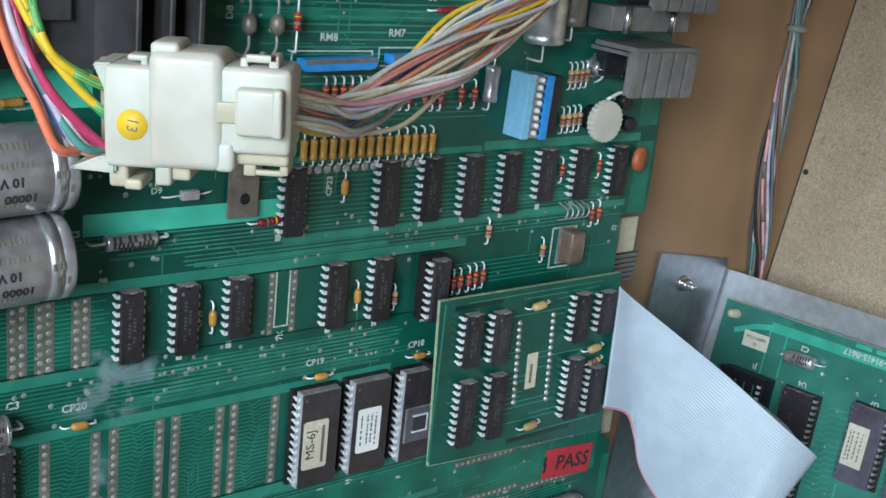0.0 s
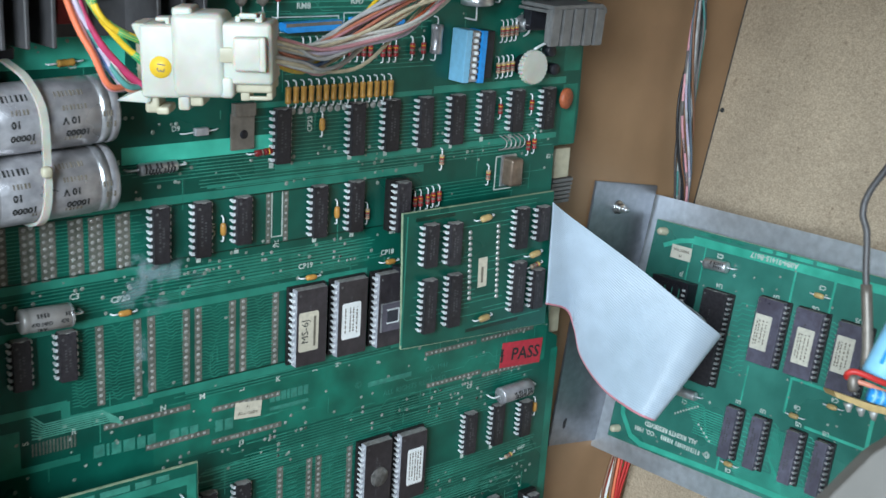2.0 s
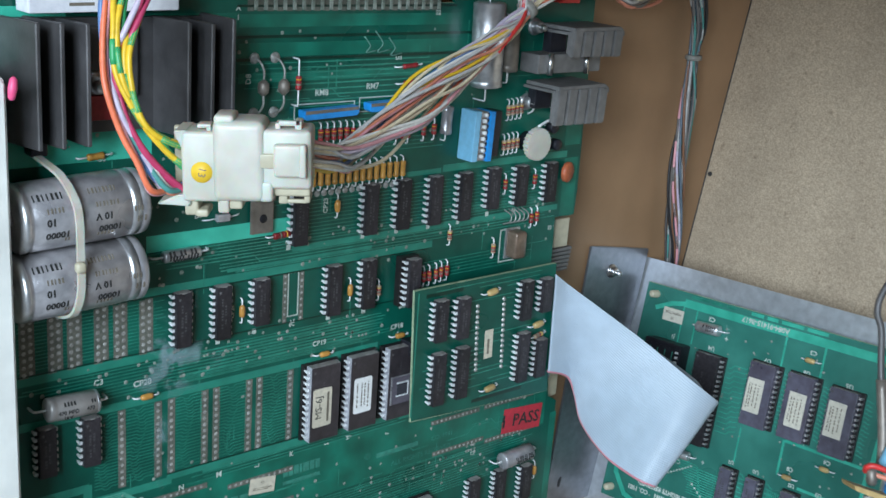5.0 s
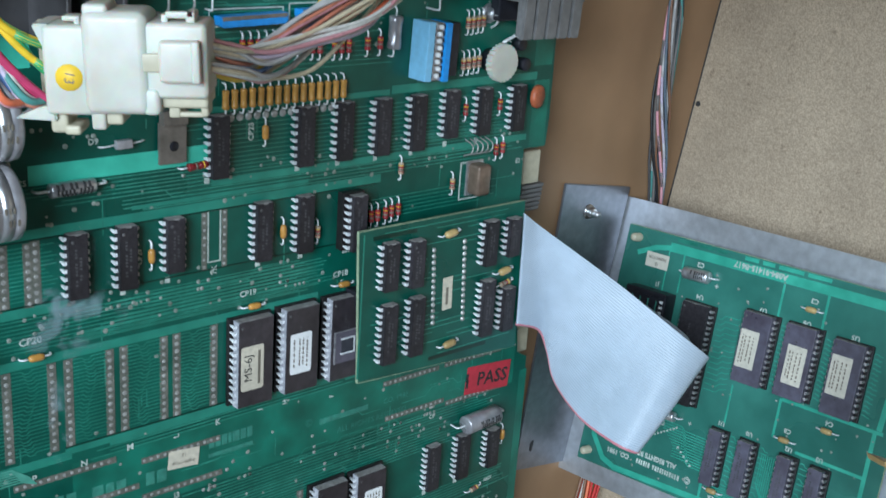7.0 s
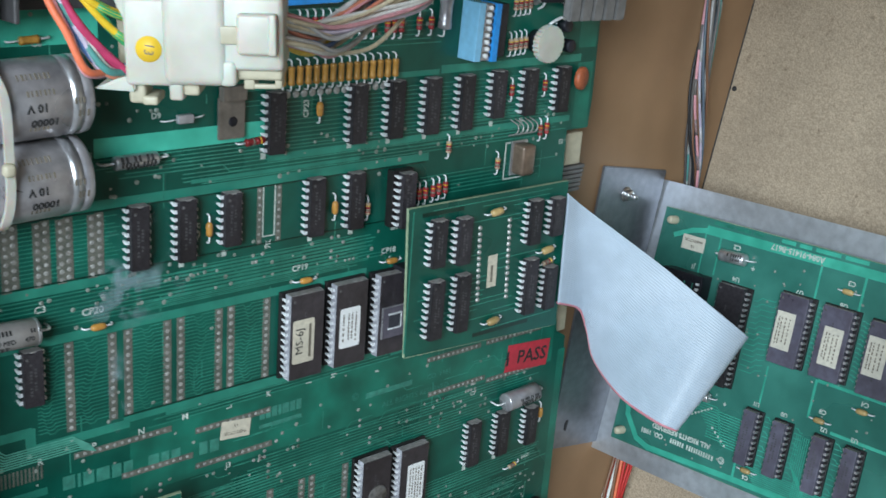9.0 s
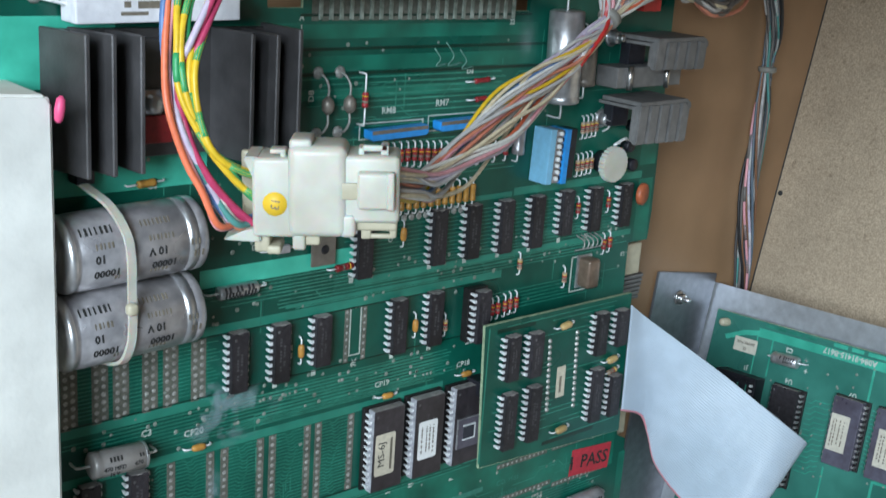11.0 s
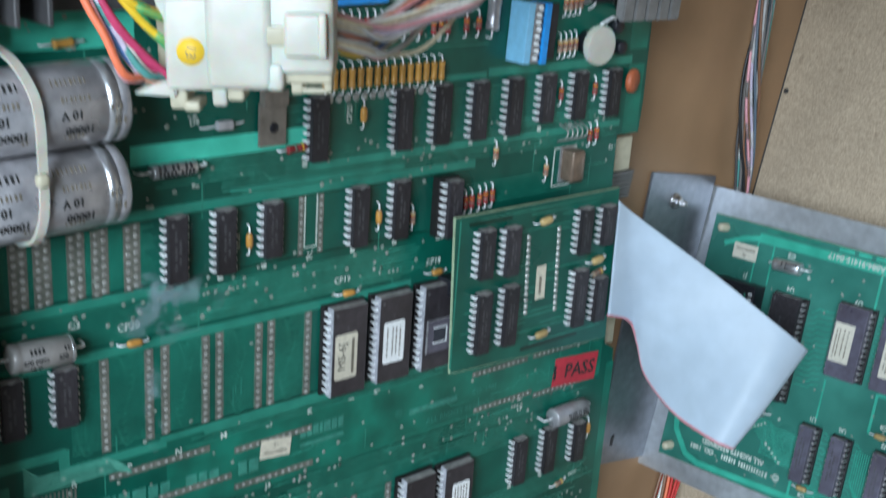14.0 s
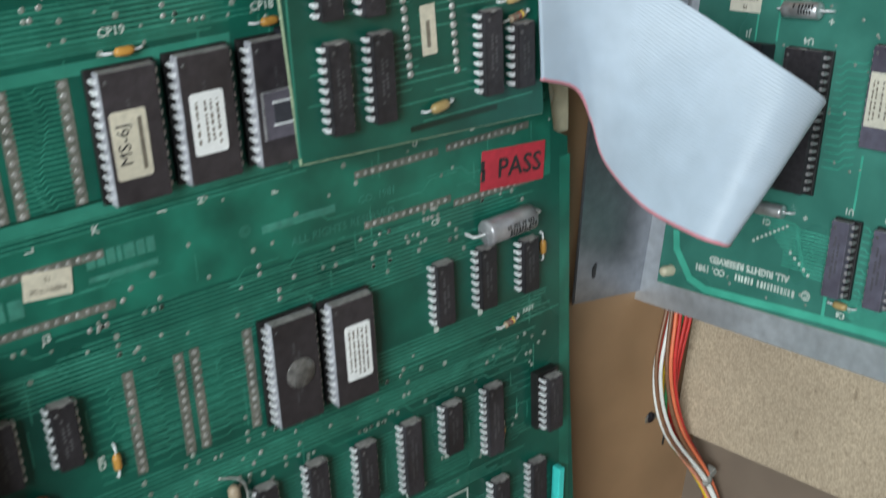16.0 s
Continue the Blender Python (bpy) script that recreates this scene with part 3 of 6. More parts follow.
for i in range(360):
    x, z = rng.uniform(-112, 142), rng.choice((rng.uniform(-40, -76), rng.uniform(-1, 14), rng.uniform(38, 50), rng.uniform(-112, -131), rng.uniform(-155, -215), rng.uniform(85, 128), rng.uniform(-80, 60)))
    dot(vias, x, z, rng.uniform(0.45, 0.9), 0.16, 8)
for i in range(60):
    x, z = rng.uniform(-60, 130), rng.choice((-66, -75, -114, -127, -162, 6, 10))
    for k in range(rng.randint(2, 4)):
        dot(vias if i % 3 else pads, x + k * rng.choice((2.5, 0)), z + k * rng.choice((0, 2.5)), 0.75, 0.25, 8)
for i in range(85):
    x, z = rng.uniform(-112, 140), rng.choice((50, 47, 12, 8, 2, -39, -68, -76, -113, -120, -128, -152, -158, -164, 66, 84, 20, -100))
    z += rng.uniform(-3, 3)
    for k in range(rng.choice((1, 1, 2, 2, 3))):
        dot(vias, x + k * rng.choice((2.54, 0, 1.8)), z + k * rng.choice((0, 2.54)), rng.uniform(0.5, 0.85), 0.3, 8)
tagged(part("via", vias, VIA, main_board, "pale mask-covered dots"), kind="stuff")
tagged(part("pad_stain", strips(stain, -0.11, 0.0), PADMASK, main_board, "brownish bare strips round the solder pads"), kind="stuff")
tagged(part("solder_pad", pads, SOLDER, main_board, "dull tin solder dots"), kind="stuff")

# printing on the board
for text, size, x, z, turn in (("CP20", 3.2, -69.6, 4.6, 0), ("CP19", 3.0, 6.4, 4.6, 0), ("CP18", 3.0, 45.6, 4.2, 0), ("C3", 3.0, -86, 8.4, 0), ("CP23", 2.8, 6.6, 61, 90),
                               ("CP21", 2.4, -33.6, 25, 90), ("RM8", 3.2, 2.5, 104.6, 0), ("RM7", 3.2, 26, 106, 0), ("D8", 3.0, -29, 111, 90), ("D3", 2.6, 38, 116.6, 0),
                               ("A", 2.6, -33.6, 135.6, 0), ("1", 2.6, -33.6, 132.4, 0), ("22", 2.6, 56.6, 133.6, 0), ("Z", 2.4, 56.8, 136.4, 0), ("7K", 2.8, -6.8, 15.6, 90), ("C5", 2.4, -70, 53.5, 0),
                               ("D9", 2.6, -48, 63.5, 0), ("C6", 2.6, -84, 87.2, 0), ("N", 3.2, -54, -41.5, 0), ("M", 3.2, -38, -40.6, 0), ("P", 3.2, -70.4, -41.8, 0), ("L", 3.0, -21, -41.6, 90),
                               ("K", 3.0, -5, -41, 0), ("J", 2.6, 12, -41, 90), ("H", 2.6, 23, -41, 90), ("F", 2.6, 44, -44.4, 90), ("S", 3.0, -105, -42.2, 90), ("R", 3.0, -88, -42, 0),
                               ("J3", 3.0, -21, -64.5, 0), ("CP5", 2.4, -13.4, -103, 90), ("CP11", 2.4, 9.6, -133, 90), ("C7", 2.6, 96, -68, 0), ("E2", 2.6, 132.5, 36, 0),
                               ("FAST", 2.2, 132.2, -108.9, 4), ("A", 2.2, 131, -43, 90), ("B", 2.2, 111, -42.6, 90), ("C", 2.2, 90, -42.4, 90)):
    lettering(text, size, x, z, 0.14, SILK, main_board, turn=turn, bold=0.07)
for x, z in ((-9.8, 46.6), (25, 46.4), (42, 46.2), (58.8, 46), (75.4, 46), (92, 47.4), (108, 47.2), (-56, 14.6), (-39.5, 14.4), (-24, 15.4), (10, 14.8), (27.5, 14.5), (47, 13), (63, -153), (80.5, -157), (96.5, -149.5), (94.5, -103), (112, -103), (26, -160), (46, -149)):
    part("chip_mark", box(x - 0.9, x + 0.9, -0.14, 0, z - 1.0, z + 1.0), SILK, main_board)
# a maker's name stands as plain raised bars
for group_x, widths in ((-81, (4.0, 1.0, 3.6, 4.4, 3.2, 3.2)), (-51.5, (3.8, 2.8, 3.4)), (-32.5, (3.2, 3.6))):
    x = group_x
    for w in widths:
        part("name_bar", box(x, x + w, -0.12, 0, -54.6 - 0.05 * (x + 81), -49.8 - 0.05 * (x + 81)), SILKDIM, main_board)
        x += w + 0.9
x = -8.5
for w in (2.2, 2.0, 2.2, 1.2, 2.8, 2.2, 2.2):
    part("name_bar", box(x, x + w, -0.12, 0, -50.5, -46.5), SILKDIM, main_board)
    x += w + 0.5
part("name_bar", box(-8.5, 9.5, -0.12, 0, -54, -52.6), SILKDIM, main_board)
lettering("\u00a9", 4.5, 34, -53, 0.12, SILKDIM, main_board)
part("name_bar", box(39, 62, -0.12, 0, -55, -52.8), SILKDIM, main_board)
lettering("CO. 1981", 3.2, 76, -54, 0.12, SILKDIM, main_board)
lettering("ALL RIGHTS RESERVED", 3.4, 64.5, -60, 0.12, SILKDIM, main_board)
for x0, x1, z0, z1 in ((-9.4, -4.4, 18.4, 36.4), (95.5, 104.5, -186.5, -166), (-9.5, 18, 95.2, 101), (20, 46, 96.2, 102)):
    w = 0.45
    part("silk_outline", strips([(x0, x1, z1 - w, z1), (x0, x1, z0, z0 + w), (x0, x0 + w, z0, z1), (x1 - w, x1, z0, z1)], -0.13, 0), SILK, main_board)
chalk = plain("chalky_grey_smear", (0.10, 0.24, 0.19), 0.6, 0, 0.25, 300)
for x, z, s in ((24, 122, 3), (30, 123, 4), (36, 121, 3.4)):
    part("pencil_mark", tube([(x - s, -0.1, z + s), (x, -0.1, z - s * 0.2), (x - s * 0.6, -0.1, z - s), (x + s, -0.1, z - s * 0.8)], 0.3, 5, 4), chalk, main_board, "scribbled grey hand mark")


def residue():
    """Thin whitish flux haze with ragged gaps."""
    m, nodes, links, bsdf = material("whitish_flux_haze")
    geo = nodes.new("ShaderNodeNewGeometry")
    tex = nodes.new("ShaderNodeTexNoise")
    tex.inputs["Scale"].default_value = 120
    tex.inputs["Detail"].default_value = 10
    links.new(geo.outputs["Position"], tex.inputs["Vector"])
    ramp = nodes.new("ShaderNodeValToRGB")
    ramp.color_ramp.elements[0].position, ramp.color_ramp.elements[1].position = 0.47, 0.70
    ramp.color_ramp.elements[0].color, ramp.color_ramp.elements[1].color = (0, 0, 0, 1), (0.55, 0.55, 0.55, 1)
    links.new(tex.outputs[0], ramp.inputs[0])
    coord = nodes.new("ShaderNodeTexCoord")
    spread = nodes.new("ShaderNodeMapping")
    spread.inputs["Location"].default_value = (-1, 0, -1)
    spread.inputs["Scale"].default_value = (2, 0, 2)
    fade = nodes.new("ShaderNodeTexGradient")
    fade.gradient_type = "SPHERICAL"
    links.new(coord.outputs["Generated"], spread.inputs[0])
    links.new(spread.outputs[0], fade.inputs[0])
    both = nodes.new("ShaderNodeMath")
    both.operation = "MULTIPLY"
    links.new(fade.outputs["Fac"], both.inputs[0])
    links.new(ramp.outputs[0], both.inputs[1])
    links.new(both.outputs[0], bsdf.inputs["Alpha"])
    bsdf.inputs["Base Color"].default_value = (0.42, 0.58, 0.62, 1)
    bsdf.inputs["Roughness"].default_value = 0.6
    return m


HAZE = residue()
for pts in (((-70, -6), (-62, -8), (-52, -2), (-49, 8), (-52, 20), (-57, 32), (-64, 30), (-66, 12), (-72, 2)), ((-58, 13), (-50, 15), (-46, 40), (-56, 40)), ((-66, -8), (-58, -8), (-58, -40), (-66, -40)), ((-76, 2), (-40, -4), (-36, 18), (-70, 24))):
    part("flux_haze", prism(list(pts), -0.30, -0.26), HAZE, main_board, "dried whitish flux smear")

# ---- chips ----
pin_bm = bmesh.new()
bm_box(pin_bm, -0.28, 0.28, -2.0, 0.6, -0.32, 0.32)
bm_box(pin_bm, -0.30, 0.22, -2.5, -1.0, -0.58, 0.58)
bm_box(pin_bm, -0.30, 1.3, -2.6, -2.25, -0.58, 0.58)
bmesh.ops.recalc_face_normals(pin_bm, faces=pin_bm.faces)
PIN_MESH = mesh_of("pin", pin_bm, PIN)
leaf_bm = bmesh.new()
bm_box(leaf_bm, -0.28, 0.28, -2.2, 0.3, -0.5, 0.5)
bmesh.ops.recalc_face_normals(leaf_bm, faces=leaf_bm.faces)
LEAF_MESH = mesh_of("pin", leaf_bm, SOLDER)
DARK_MESH = PIN_MESH.copy()
DARK_MESH.materials.clear()
DARK_MESH.materials.append(DARKPIN)
TEMPLATES = {}


def build_chip(count, span, mat, socket, m, label, group):
    """A dual in-line chip with its pins, notch and, where it has one, its socket."""
    rows = count // 2
    length = rows * 2.54 + (0.2 if span < 10 else 1.4)
    half = span / 2 - 0.75
    lift = (1.7 if span > 10 or "auxiliary" in group else 3.6) if socket else 0.0
    chip = thing("microchip", m, label, "microchip", group)
    body = prism([(-half, -length / 2), (half, -length / 2), (half, length / 2), (0.9, length / 2), (0.7, length / 2 - 0.7), (-0.7, length / 2 - 0.7), (-0.9, length / 2), (-half, length / 2)],
                 -4.3 - lift, -0.7 - lift, 0.22)
    if mat is AUXCHIP:
        body = box(-half, half, -4.3 - lift, -0.7 - lift, -length / 2, length / 2, 0.3)
    if mat is CERAMIC:
        body = box(-half, half, -4.3 - lift, -2.5 - lift, -length / 2, length / 2, 0.3)
        part("base_slab", box(-half - 0.2, half + 0.2, -2.45 - lift, -0.6 - lift, -length / 2 - 0.1, length / 2 + 0.1, 0.2), FRIT, chip, "pale lower ceramic slab")
        part("rim", box(-half - 0.08, half + 0.08, -3.9 - lift, -2.4 - lift, -length / 2 - 0.06, length / 2 + 0.06, 0.1), FRIT, chip, "pale worn rim")
    part("body", body, mat, chip)
    part("index_dot", lathe([(-4.34 - lift, 0.55), (-4.2 - lift, 0.6)], "y", 10, (-half + 1.3, 0, length / 2 - 2.2)), CHIPTOP, chip)
    for row in ((-0.9, 0.62), (0.5, 0.44)):
        n = int(length * row[1] / 1.1)
        for k in range(n):
            if (k * 7 + count) % 5:
                z = (k - (n - 1) / 2) * 1.1
                part("marking", box(row[0] - 0.38, row[0] + 0.38, -4.33 - lift, -4.2 - lift, z - 0.33, z + 0.33), MARKING, chip)
    # thin pale slab paints the light that falls on the upper end
    part("lit_end", box(-half + 0.25, half - 0.25, -4.05 - lift, -0.95 - lift, length / 2 - 0.4 if span < 10 else length / 2 - 0.2, length / 2 + 0.12), LIT_END, chip, "upper end painted paler, as if lit from above")
    if socket:
        part("socket", box(-span / 2 - 0.9, span / 2 + 0.9, 0.2 - lift, -0.1, -length / 2 - 0.4, length / 2 + 0.4, 0.25), SOCKET, chip, "black chip socket")
    for i in range(rows):
        z = (rows - 1) * 1.27 - i * 2.54
        pin = DARK_MESH if "auxiliary" in group else PIN_MESH
        part("pin", pin, None, chip, at=pose(-span / 2 * MM, -lift * MM, z * MM))
        part("pin", pin, None, chip, at=pose(span / 2 * MM, -lift * MM, z * MM, 0, 180, 0))
    return chip


def chip(count, x, z, span=7.62, mat=None, socket=False, h=0.0, turn=0.0, base=None, label="black plastic logic chip soldered to the green board", group="logic chips on the main board"):
    mat = mat or CHIP
    key = (count, span, mat.name, socket, label, group)
    m = at(x, z, turn, h, base)
    if key in TEMPLATES:
        return copy_thing(TEMPLATES[key], m)
    TEMPLATES[key] = build_chip(count, span, mat, socket, m, label, group)
    return TEMPLATES[key]


# x of the left pin row, z of the middle, pins
for x, z, n in ((-10.7, 58.0, 16), (22.4, 57.9, 16), (38.8, 58.0, 16), (55.5, 57.8, 16), (71.9, 57.7, 16), (88.1, 59.4, 14), (104.8, 59.0, 14), (123.2, 58.7, 14),
                (-59.2, 26.8, 16), (-43.0, 26.6, 16), (-26.6, 27.8, 14), (6.4, 26.9, 16), (23.4, 26.8, 16), (92.2, -90.4, 16), (109.0, -90.4, 16), (126.5, -91.6, 14),
                (26.0, -141.8, 20), (43.0, -137.5, 14), (60.3, -139.9, 16), (77.2, -142.1, 20), (93.5, -138.1, 14), (110.6, -142.3, 20),
                (129.5, -176.8, 16), (112.6, -176.8, 16), (78.2, -175.7, 16), (61.9, -176.2, 16), (44.7, -176.2, 16), (-25.6, -89.8, 14), (-40.7, -89.8, 14),
                (-109.8, -11.6, 14), (-94.1, -11.6, 14), (27.0, -176.5, 16), (77.0, -214, 16), (93.5, -214, 16), (110, -214, 14), (60.5, -214, 16), (44, -214, 16), (-21, -176, 16), (-4.5, -176, 14)):
    chip(n, x + 3.81, z)
SOCKETED = "black logic chip pushed into a black socket"
for x, z, n in ((44.6, 25.0, 16), (134.5, -143.4, 16), (-3.0, -143.5, 16), (-19.4, -142.5, 16), (135.8, -213, 16)):
    chip(n, x + 3.0, z, socket=True, label=SOCKETED)
ROM = "plum-grey memory chip in a socket on the main board"
roms = [chip(24, x + 7.62 - 0.4, z, 15.24, CERAMIC, True, label=ROM, group="memory chips in sockets") for x, z in ((-0.8, -19.0), (18.5, -18.8), (38.2, -19.0), (35.2, -95.3), (54.2, -95.9))]


def sticker(m, w, h, mat, label, name="label", corner=0.9):
    pts = []
    for cx, cz, a0 in ((w / 2 - corner, h / 2 - corner, 0), (-w / 2 + corner, h / 2 - corner, 90), (-w / 2 + corner, -h / 2 + corner, 180), (w / 2 - corner, -h / 2 + corner, 270)):
        for k in range(4):
            a = radians(a0 + 30 * k)
            pts.append((cx + corner * math.cos(a), cz + corner * math.sin(a)))
    ob = solid(name, prism(pts, -0.14, 0.0), mat, m, label, "label")
    return ob


def ink_bars(parent, rows, mat, y=0.2):
    for x0, x1, z0, z1 in rows:
        part("ink_bar", box(x0, x1, -y, -0.1, z0, z1), mat, parent)


def on_chip(ob, x, z, lift=6.05):
    return ob.matrix_basis @ pose(x * MM, -lift * MM, z * MM)


s1 = sticker(on_chip(roms[0], -1.6, -1.5), 9.0, 16.5, CREAM, "aged cream paper label on a memory chip")
lettering("MS-6J", 4.4, -1.6, 0.2, 0.2, INK, s1, turn=90)
ink_bars(s1, [(2.2, 3.2, -6.5, 6.2)], FADED)
s2 = sticker(on_chip(roms[1], -0.8, -1.0), 9.0, 15.5, WHITE, "white paper label on a memory chip")
pr = random.Random(5)


def small_print(parent, columns, z0, z1):
    """Columns of tiny dashes, as of print too small to read."""
    for x in columns:
        z = z0 + pr.uniform(0, 1.5)
        while z < z1:
            w = pr.uniform(0.5, 1.5)
            ink_bars(parent, [(x - 0.3, x + 0.3, z, min(z + w, z1))], FADED)
            z += w + pr.choice((0.35, 0.35, 0.8))


small_print(s2, (-2.9, -0.6, 0.9, 2.6), -6, 5.6)
lid = solid("chip_window", prism([(-6, -9), (6, -9), (6, 2), (4.5, 3.4), (-6, 3.4)], -0.45, 0), plain("pale_ceramic_lid", (0.13, 0.115, 0.14), 0.4, 0, 0.12, 500), on_chip(roms[2], 0.3, 0.0, 6.0), "grey ceramic lid with a square window", "chip lid")
pane = part("window", box(-3.2, 2.4, -0.75, -0.4, -5.2, 0.4, 0.15), plain("smoky_quartz", (0.06, 0.06, 0.07), 0.12, 0, 0.1, 500), lid, "small dull glass window")
part("window_frame", strips([(-3.4, 2.6, 0.2, 0.8), (-3.4, 2.6, -5.6, -5.0), (2.2, 2.8, -5.4, 0.6)], -0.85, -0.4), PIN, pane)
part("lid_line", strips([(-6, 6, 3.1, 3.5), (-6.2, -5.7, -9, 3.4)], -0.5, -0.1), SILVER, lid)
win = solid("chip_window", lathe([(-0.3, 4.4), (0, 4.6)], "y", 24), plain("grey_round_window", (0.17, 0.16, 0.15), 0.3, 0, 0.3, 600), on_chip(roms[3], 0.6, -0.5, 6.0), "round grey window of a memory chip", "chip window")
s3 = sticker(on_chip(roms[4], 0.8, -0.2), 8.6, 17.5, WHITE, "white paper label with small print")
small_print(s3, (-2.9, -1.5, 0.0, 1.4, 2.8), -7.4, 7.2)

# ---- parts with two leads ----


def axial(x, z, turn, length, radius, span, mat, name, label, category, group="", bands=(), base=None, h=None, pinch=0.0):
    """A lying component: body, two bent leads and its coloured bands. turn 0: lying along x."""
    up = (h if h is not None else radius + 0.3)
    ob = thing(name, at(x, z, turn, 0, base), label, category, group)
    e = length / 2
    if pinch:
        prof = [(-e, radius * 0.35), (-e * 0.8, radius * 0.85), (-e * 0.4, radius), (e * 0.4, radius), (e * 0.8, radius * 0.85), (e, radius * 0.35)]
    else:
        prof = [(-e, radius * 0.75), (-e + 0.3, radius), (-e * 0.62, radius), (-e * 0.55, radius * 0.92), (e * 0.55, radius * 0.92), (e * 0.62, radius), (e - 0.3, radius), (e, radius * 0.75)]
    body = part("body", lathe(prof, "x", 12, (0, -up, 0)), mat, ob)
    for s in (-1, 1):
        part("lead", tube([(s * (e - 0.2), -up, 0), (s * (span / 2 - 0.7), -up, 0), (s * span / 2, -up + 0.7, 0), (s * span / 2, 0.4, 0)], 0.32, 6, 2), PIN, ob)
    for p, bm in bands:
        part("band", lathe([(p * e - 0.35, radius * 0.97), (p * e + 0.35, radius * 0.97)], "x", 12, (0, -up, 0)), bm, body)
    return ob


CAPL = "small orange dipped capacitor lying on the green board"
for x, z, turn in ((-68.5, -0.4, 0), (8.3, 0.0, 0), (46.6, 0.4, 0), (-30.2, 25.0, 90), (19.3, 25.0, 90), (11.2, 60.6, 90), (-10.0, -103.5, 90), (14.3, -132.4, 90), (66.5, -95, 90), (137.5, -88, 90),
                   (-118.5, -17, 90), (139.5, -139, 90)):
    axial(x, z, turn, 5.0, 1.15, 9.6, ORANGE, "capacitor", CAPL, "capacitor", "orange bypass capacitors", pinch=1)
axial(-86.5, 88.6, 4, 5.6, 1.25, 12, AMBER, "capacitor", "brown tubular capacitor beside the heat sink", "capacitor")
for i in range(15):
    x = -4.4 + i * 3.30
    cap = axial(x, 72.8, 90, 6.2, 1.15, 10.0, AMBER, "capacitor", "tan upright-row filter capacitor with a bent lead", "capacitor", "row of tan capacitors", h=2.2)
    part("ring_print", strips([(-1.2, 1.2, 0, 0.4)], -0.1, 0), SILK, cap, at=pose(-7.2 * MM, 0, 0, 0, 90, 0))
    ring = part("solder_ring", lathe([(-0.5, 0.7), (-0.4, 1.2), (0.05, 1.4)], "y", 10, (-6.6, 0, 0)), SOLDER, cap)

RES = "small banded resistor soldered to the green board"
bands_a = ((-0.6, RED), (-0.2, FADED), (0.2, RED), (0.6, YELLOW))


def resistors(spots, mat, group, length=4.4, span=9.0):
    for x, z, turn in spots:
        axial(x, z, turn, length, 1.05, span, mat, "resistor", RES, "resistor", group, bands_a)


resistors([(57.5, 24.5, 90), (60.5, 24.5, 90), (64.2, 24.8, 90), (67.0, 25.2, 90), (70.2, 25.4, 90)], RED, "resistors above the small board")
resistors([(98.5, 92.5, 90), (101, 92.6, 90), (103.6, 92.8, 90), (106, 93, 90), (97.5, 77.5, 90), (100.2, 77.6, 90), (102.9, 77.8, 90), (105.4, 78, 90)], BEIGE, "resistors beside the switch block")
resistors([(100.5, 60, 90), (118.5, 60.5, 90), (38, 87, 90), (41, 87, 90), (44, 87, 90), (52, 87.4, 90), (57.5, 87.4, 90), (2, 89, 90), (5, 89, 90), (8, 89, 90), (11, 89, 90), (14, 89, 90), (17, 88.6, 90), (20, 88.4, 90), (23, 88, 90), (26, 88, 90), (29, 87.6, 90), (32, 87.4, 90), (118.5, 42.5, 90), (122, 43, 90)], RED, "red resistors on the main board")
resistors([(70.3, 41, 90), (96.5, 31.5, 90), (33.8, 22.5, 90), (123.1, -110.1, 12), (119, -150, 80)], BEIGE, "pale resistors on the main board")
axial(-14, 52.4, 4, 7, 1.3, 12, RED, "resistor", "red banded resistor under the metal tab", "resistor", "", bands_a)
axial(43, 113.4, 4, 7, 1.0, 13, RED, "diode", "small glass diode with a red band", "diode")
axial(43, 106.8, 4, 5, 1.0, 11, RED, "diode", "small glass diode with a red band", "diode")
for x, mat in ((-25.5, TAB), (-17, TAB)):
    d = thing("diode", at(x, 108.5), "round dull grey diode standing on two long bent leads", "diode", "round diodes near the heat sink")
    part("body", lathe([(-2.8, 0.8), (-1.5, 1.9), (0, 2.1), (1.5, 1.9), (2.8, 0.8)], "z", 14, (0, -4.5, 0)), mat, d)
    for s in (-1, 1):
        part("lead", tube([(0, -4.5, s * 2.6), (0, -4.6, s * 6), (-0.8, -3, s * 9), (-1.2, 0.3, s * 9.8)], 0.42, 6, 4), SOLDER, d)
        part("solder_blob", lathe([(-1.0, 0.6), (-0.5, 1.8), (0.05, 2.2)], "y", 10, (-1.2, 0, s * 9.8)), SOLDER, d)
axial(-10.5, 109.5, 90, 5, 1.1, 17, RED, "resistor", "red banded resistor standing beside two diodes", "resistor", "", bands_a, h=4)

# silver and dark capacitors
axial(62.6, 91.0, 88, 11.5, 2.5, 17, SILVER, "capacitor", "slim silver capacitor standing beside the switch block", "capacitor")


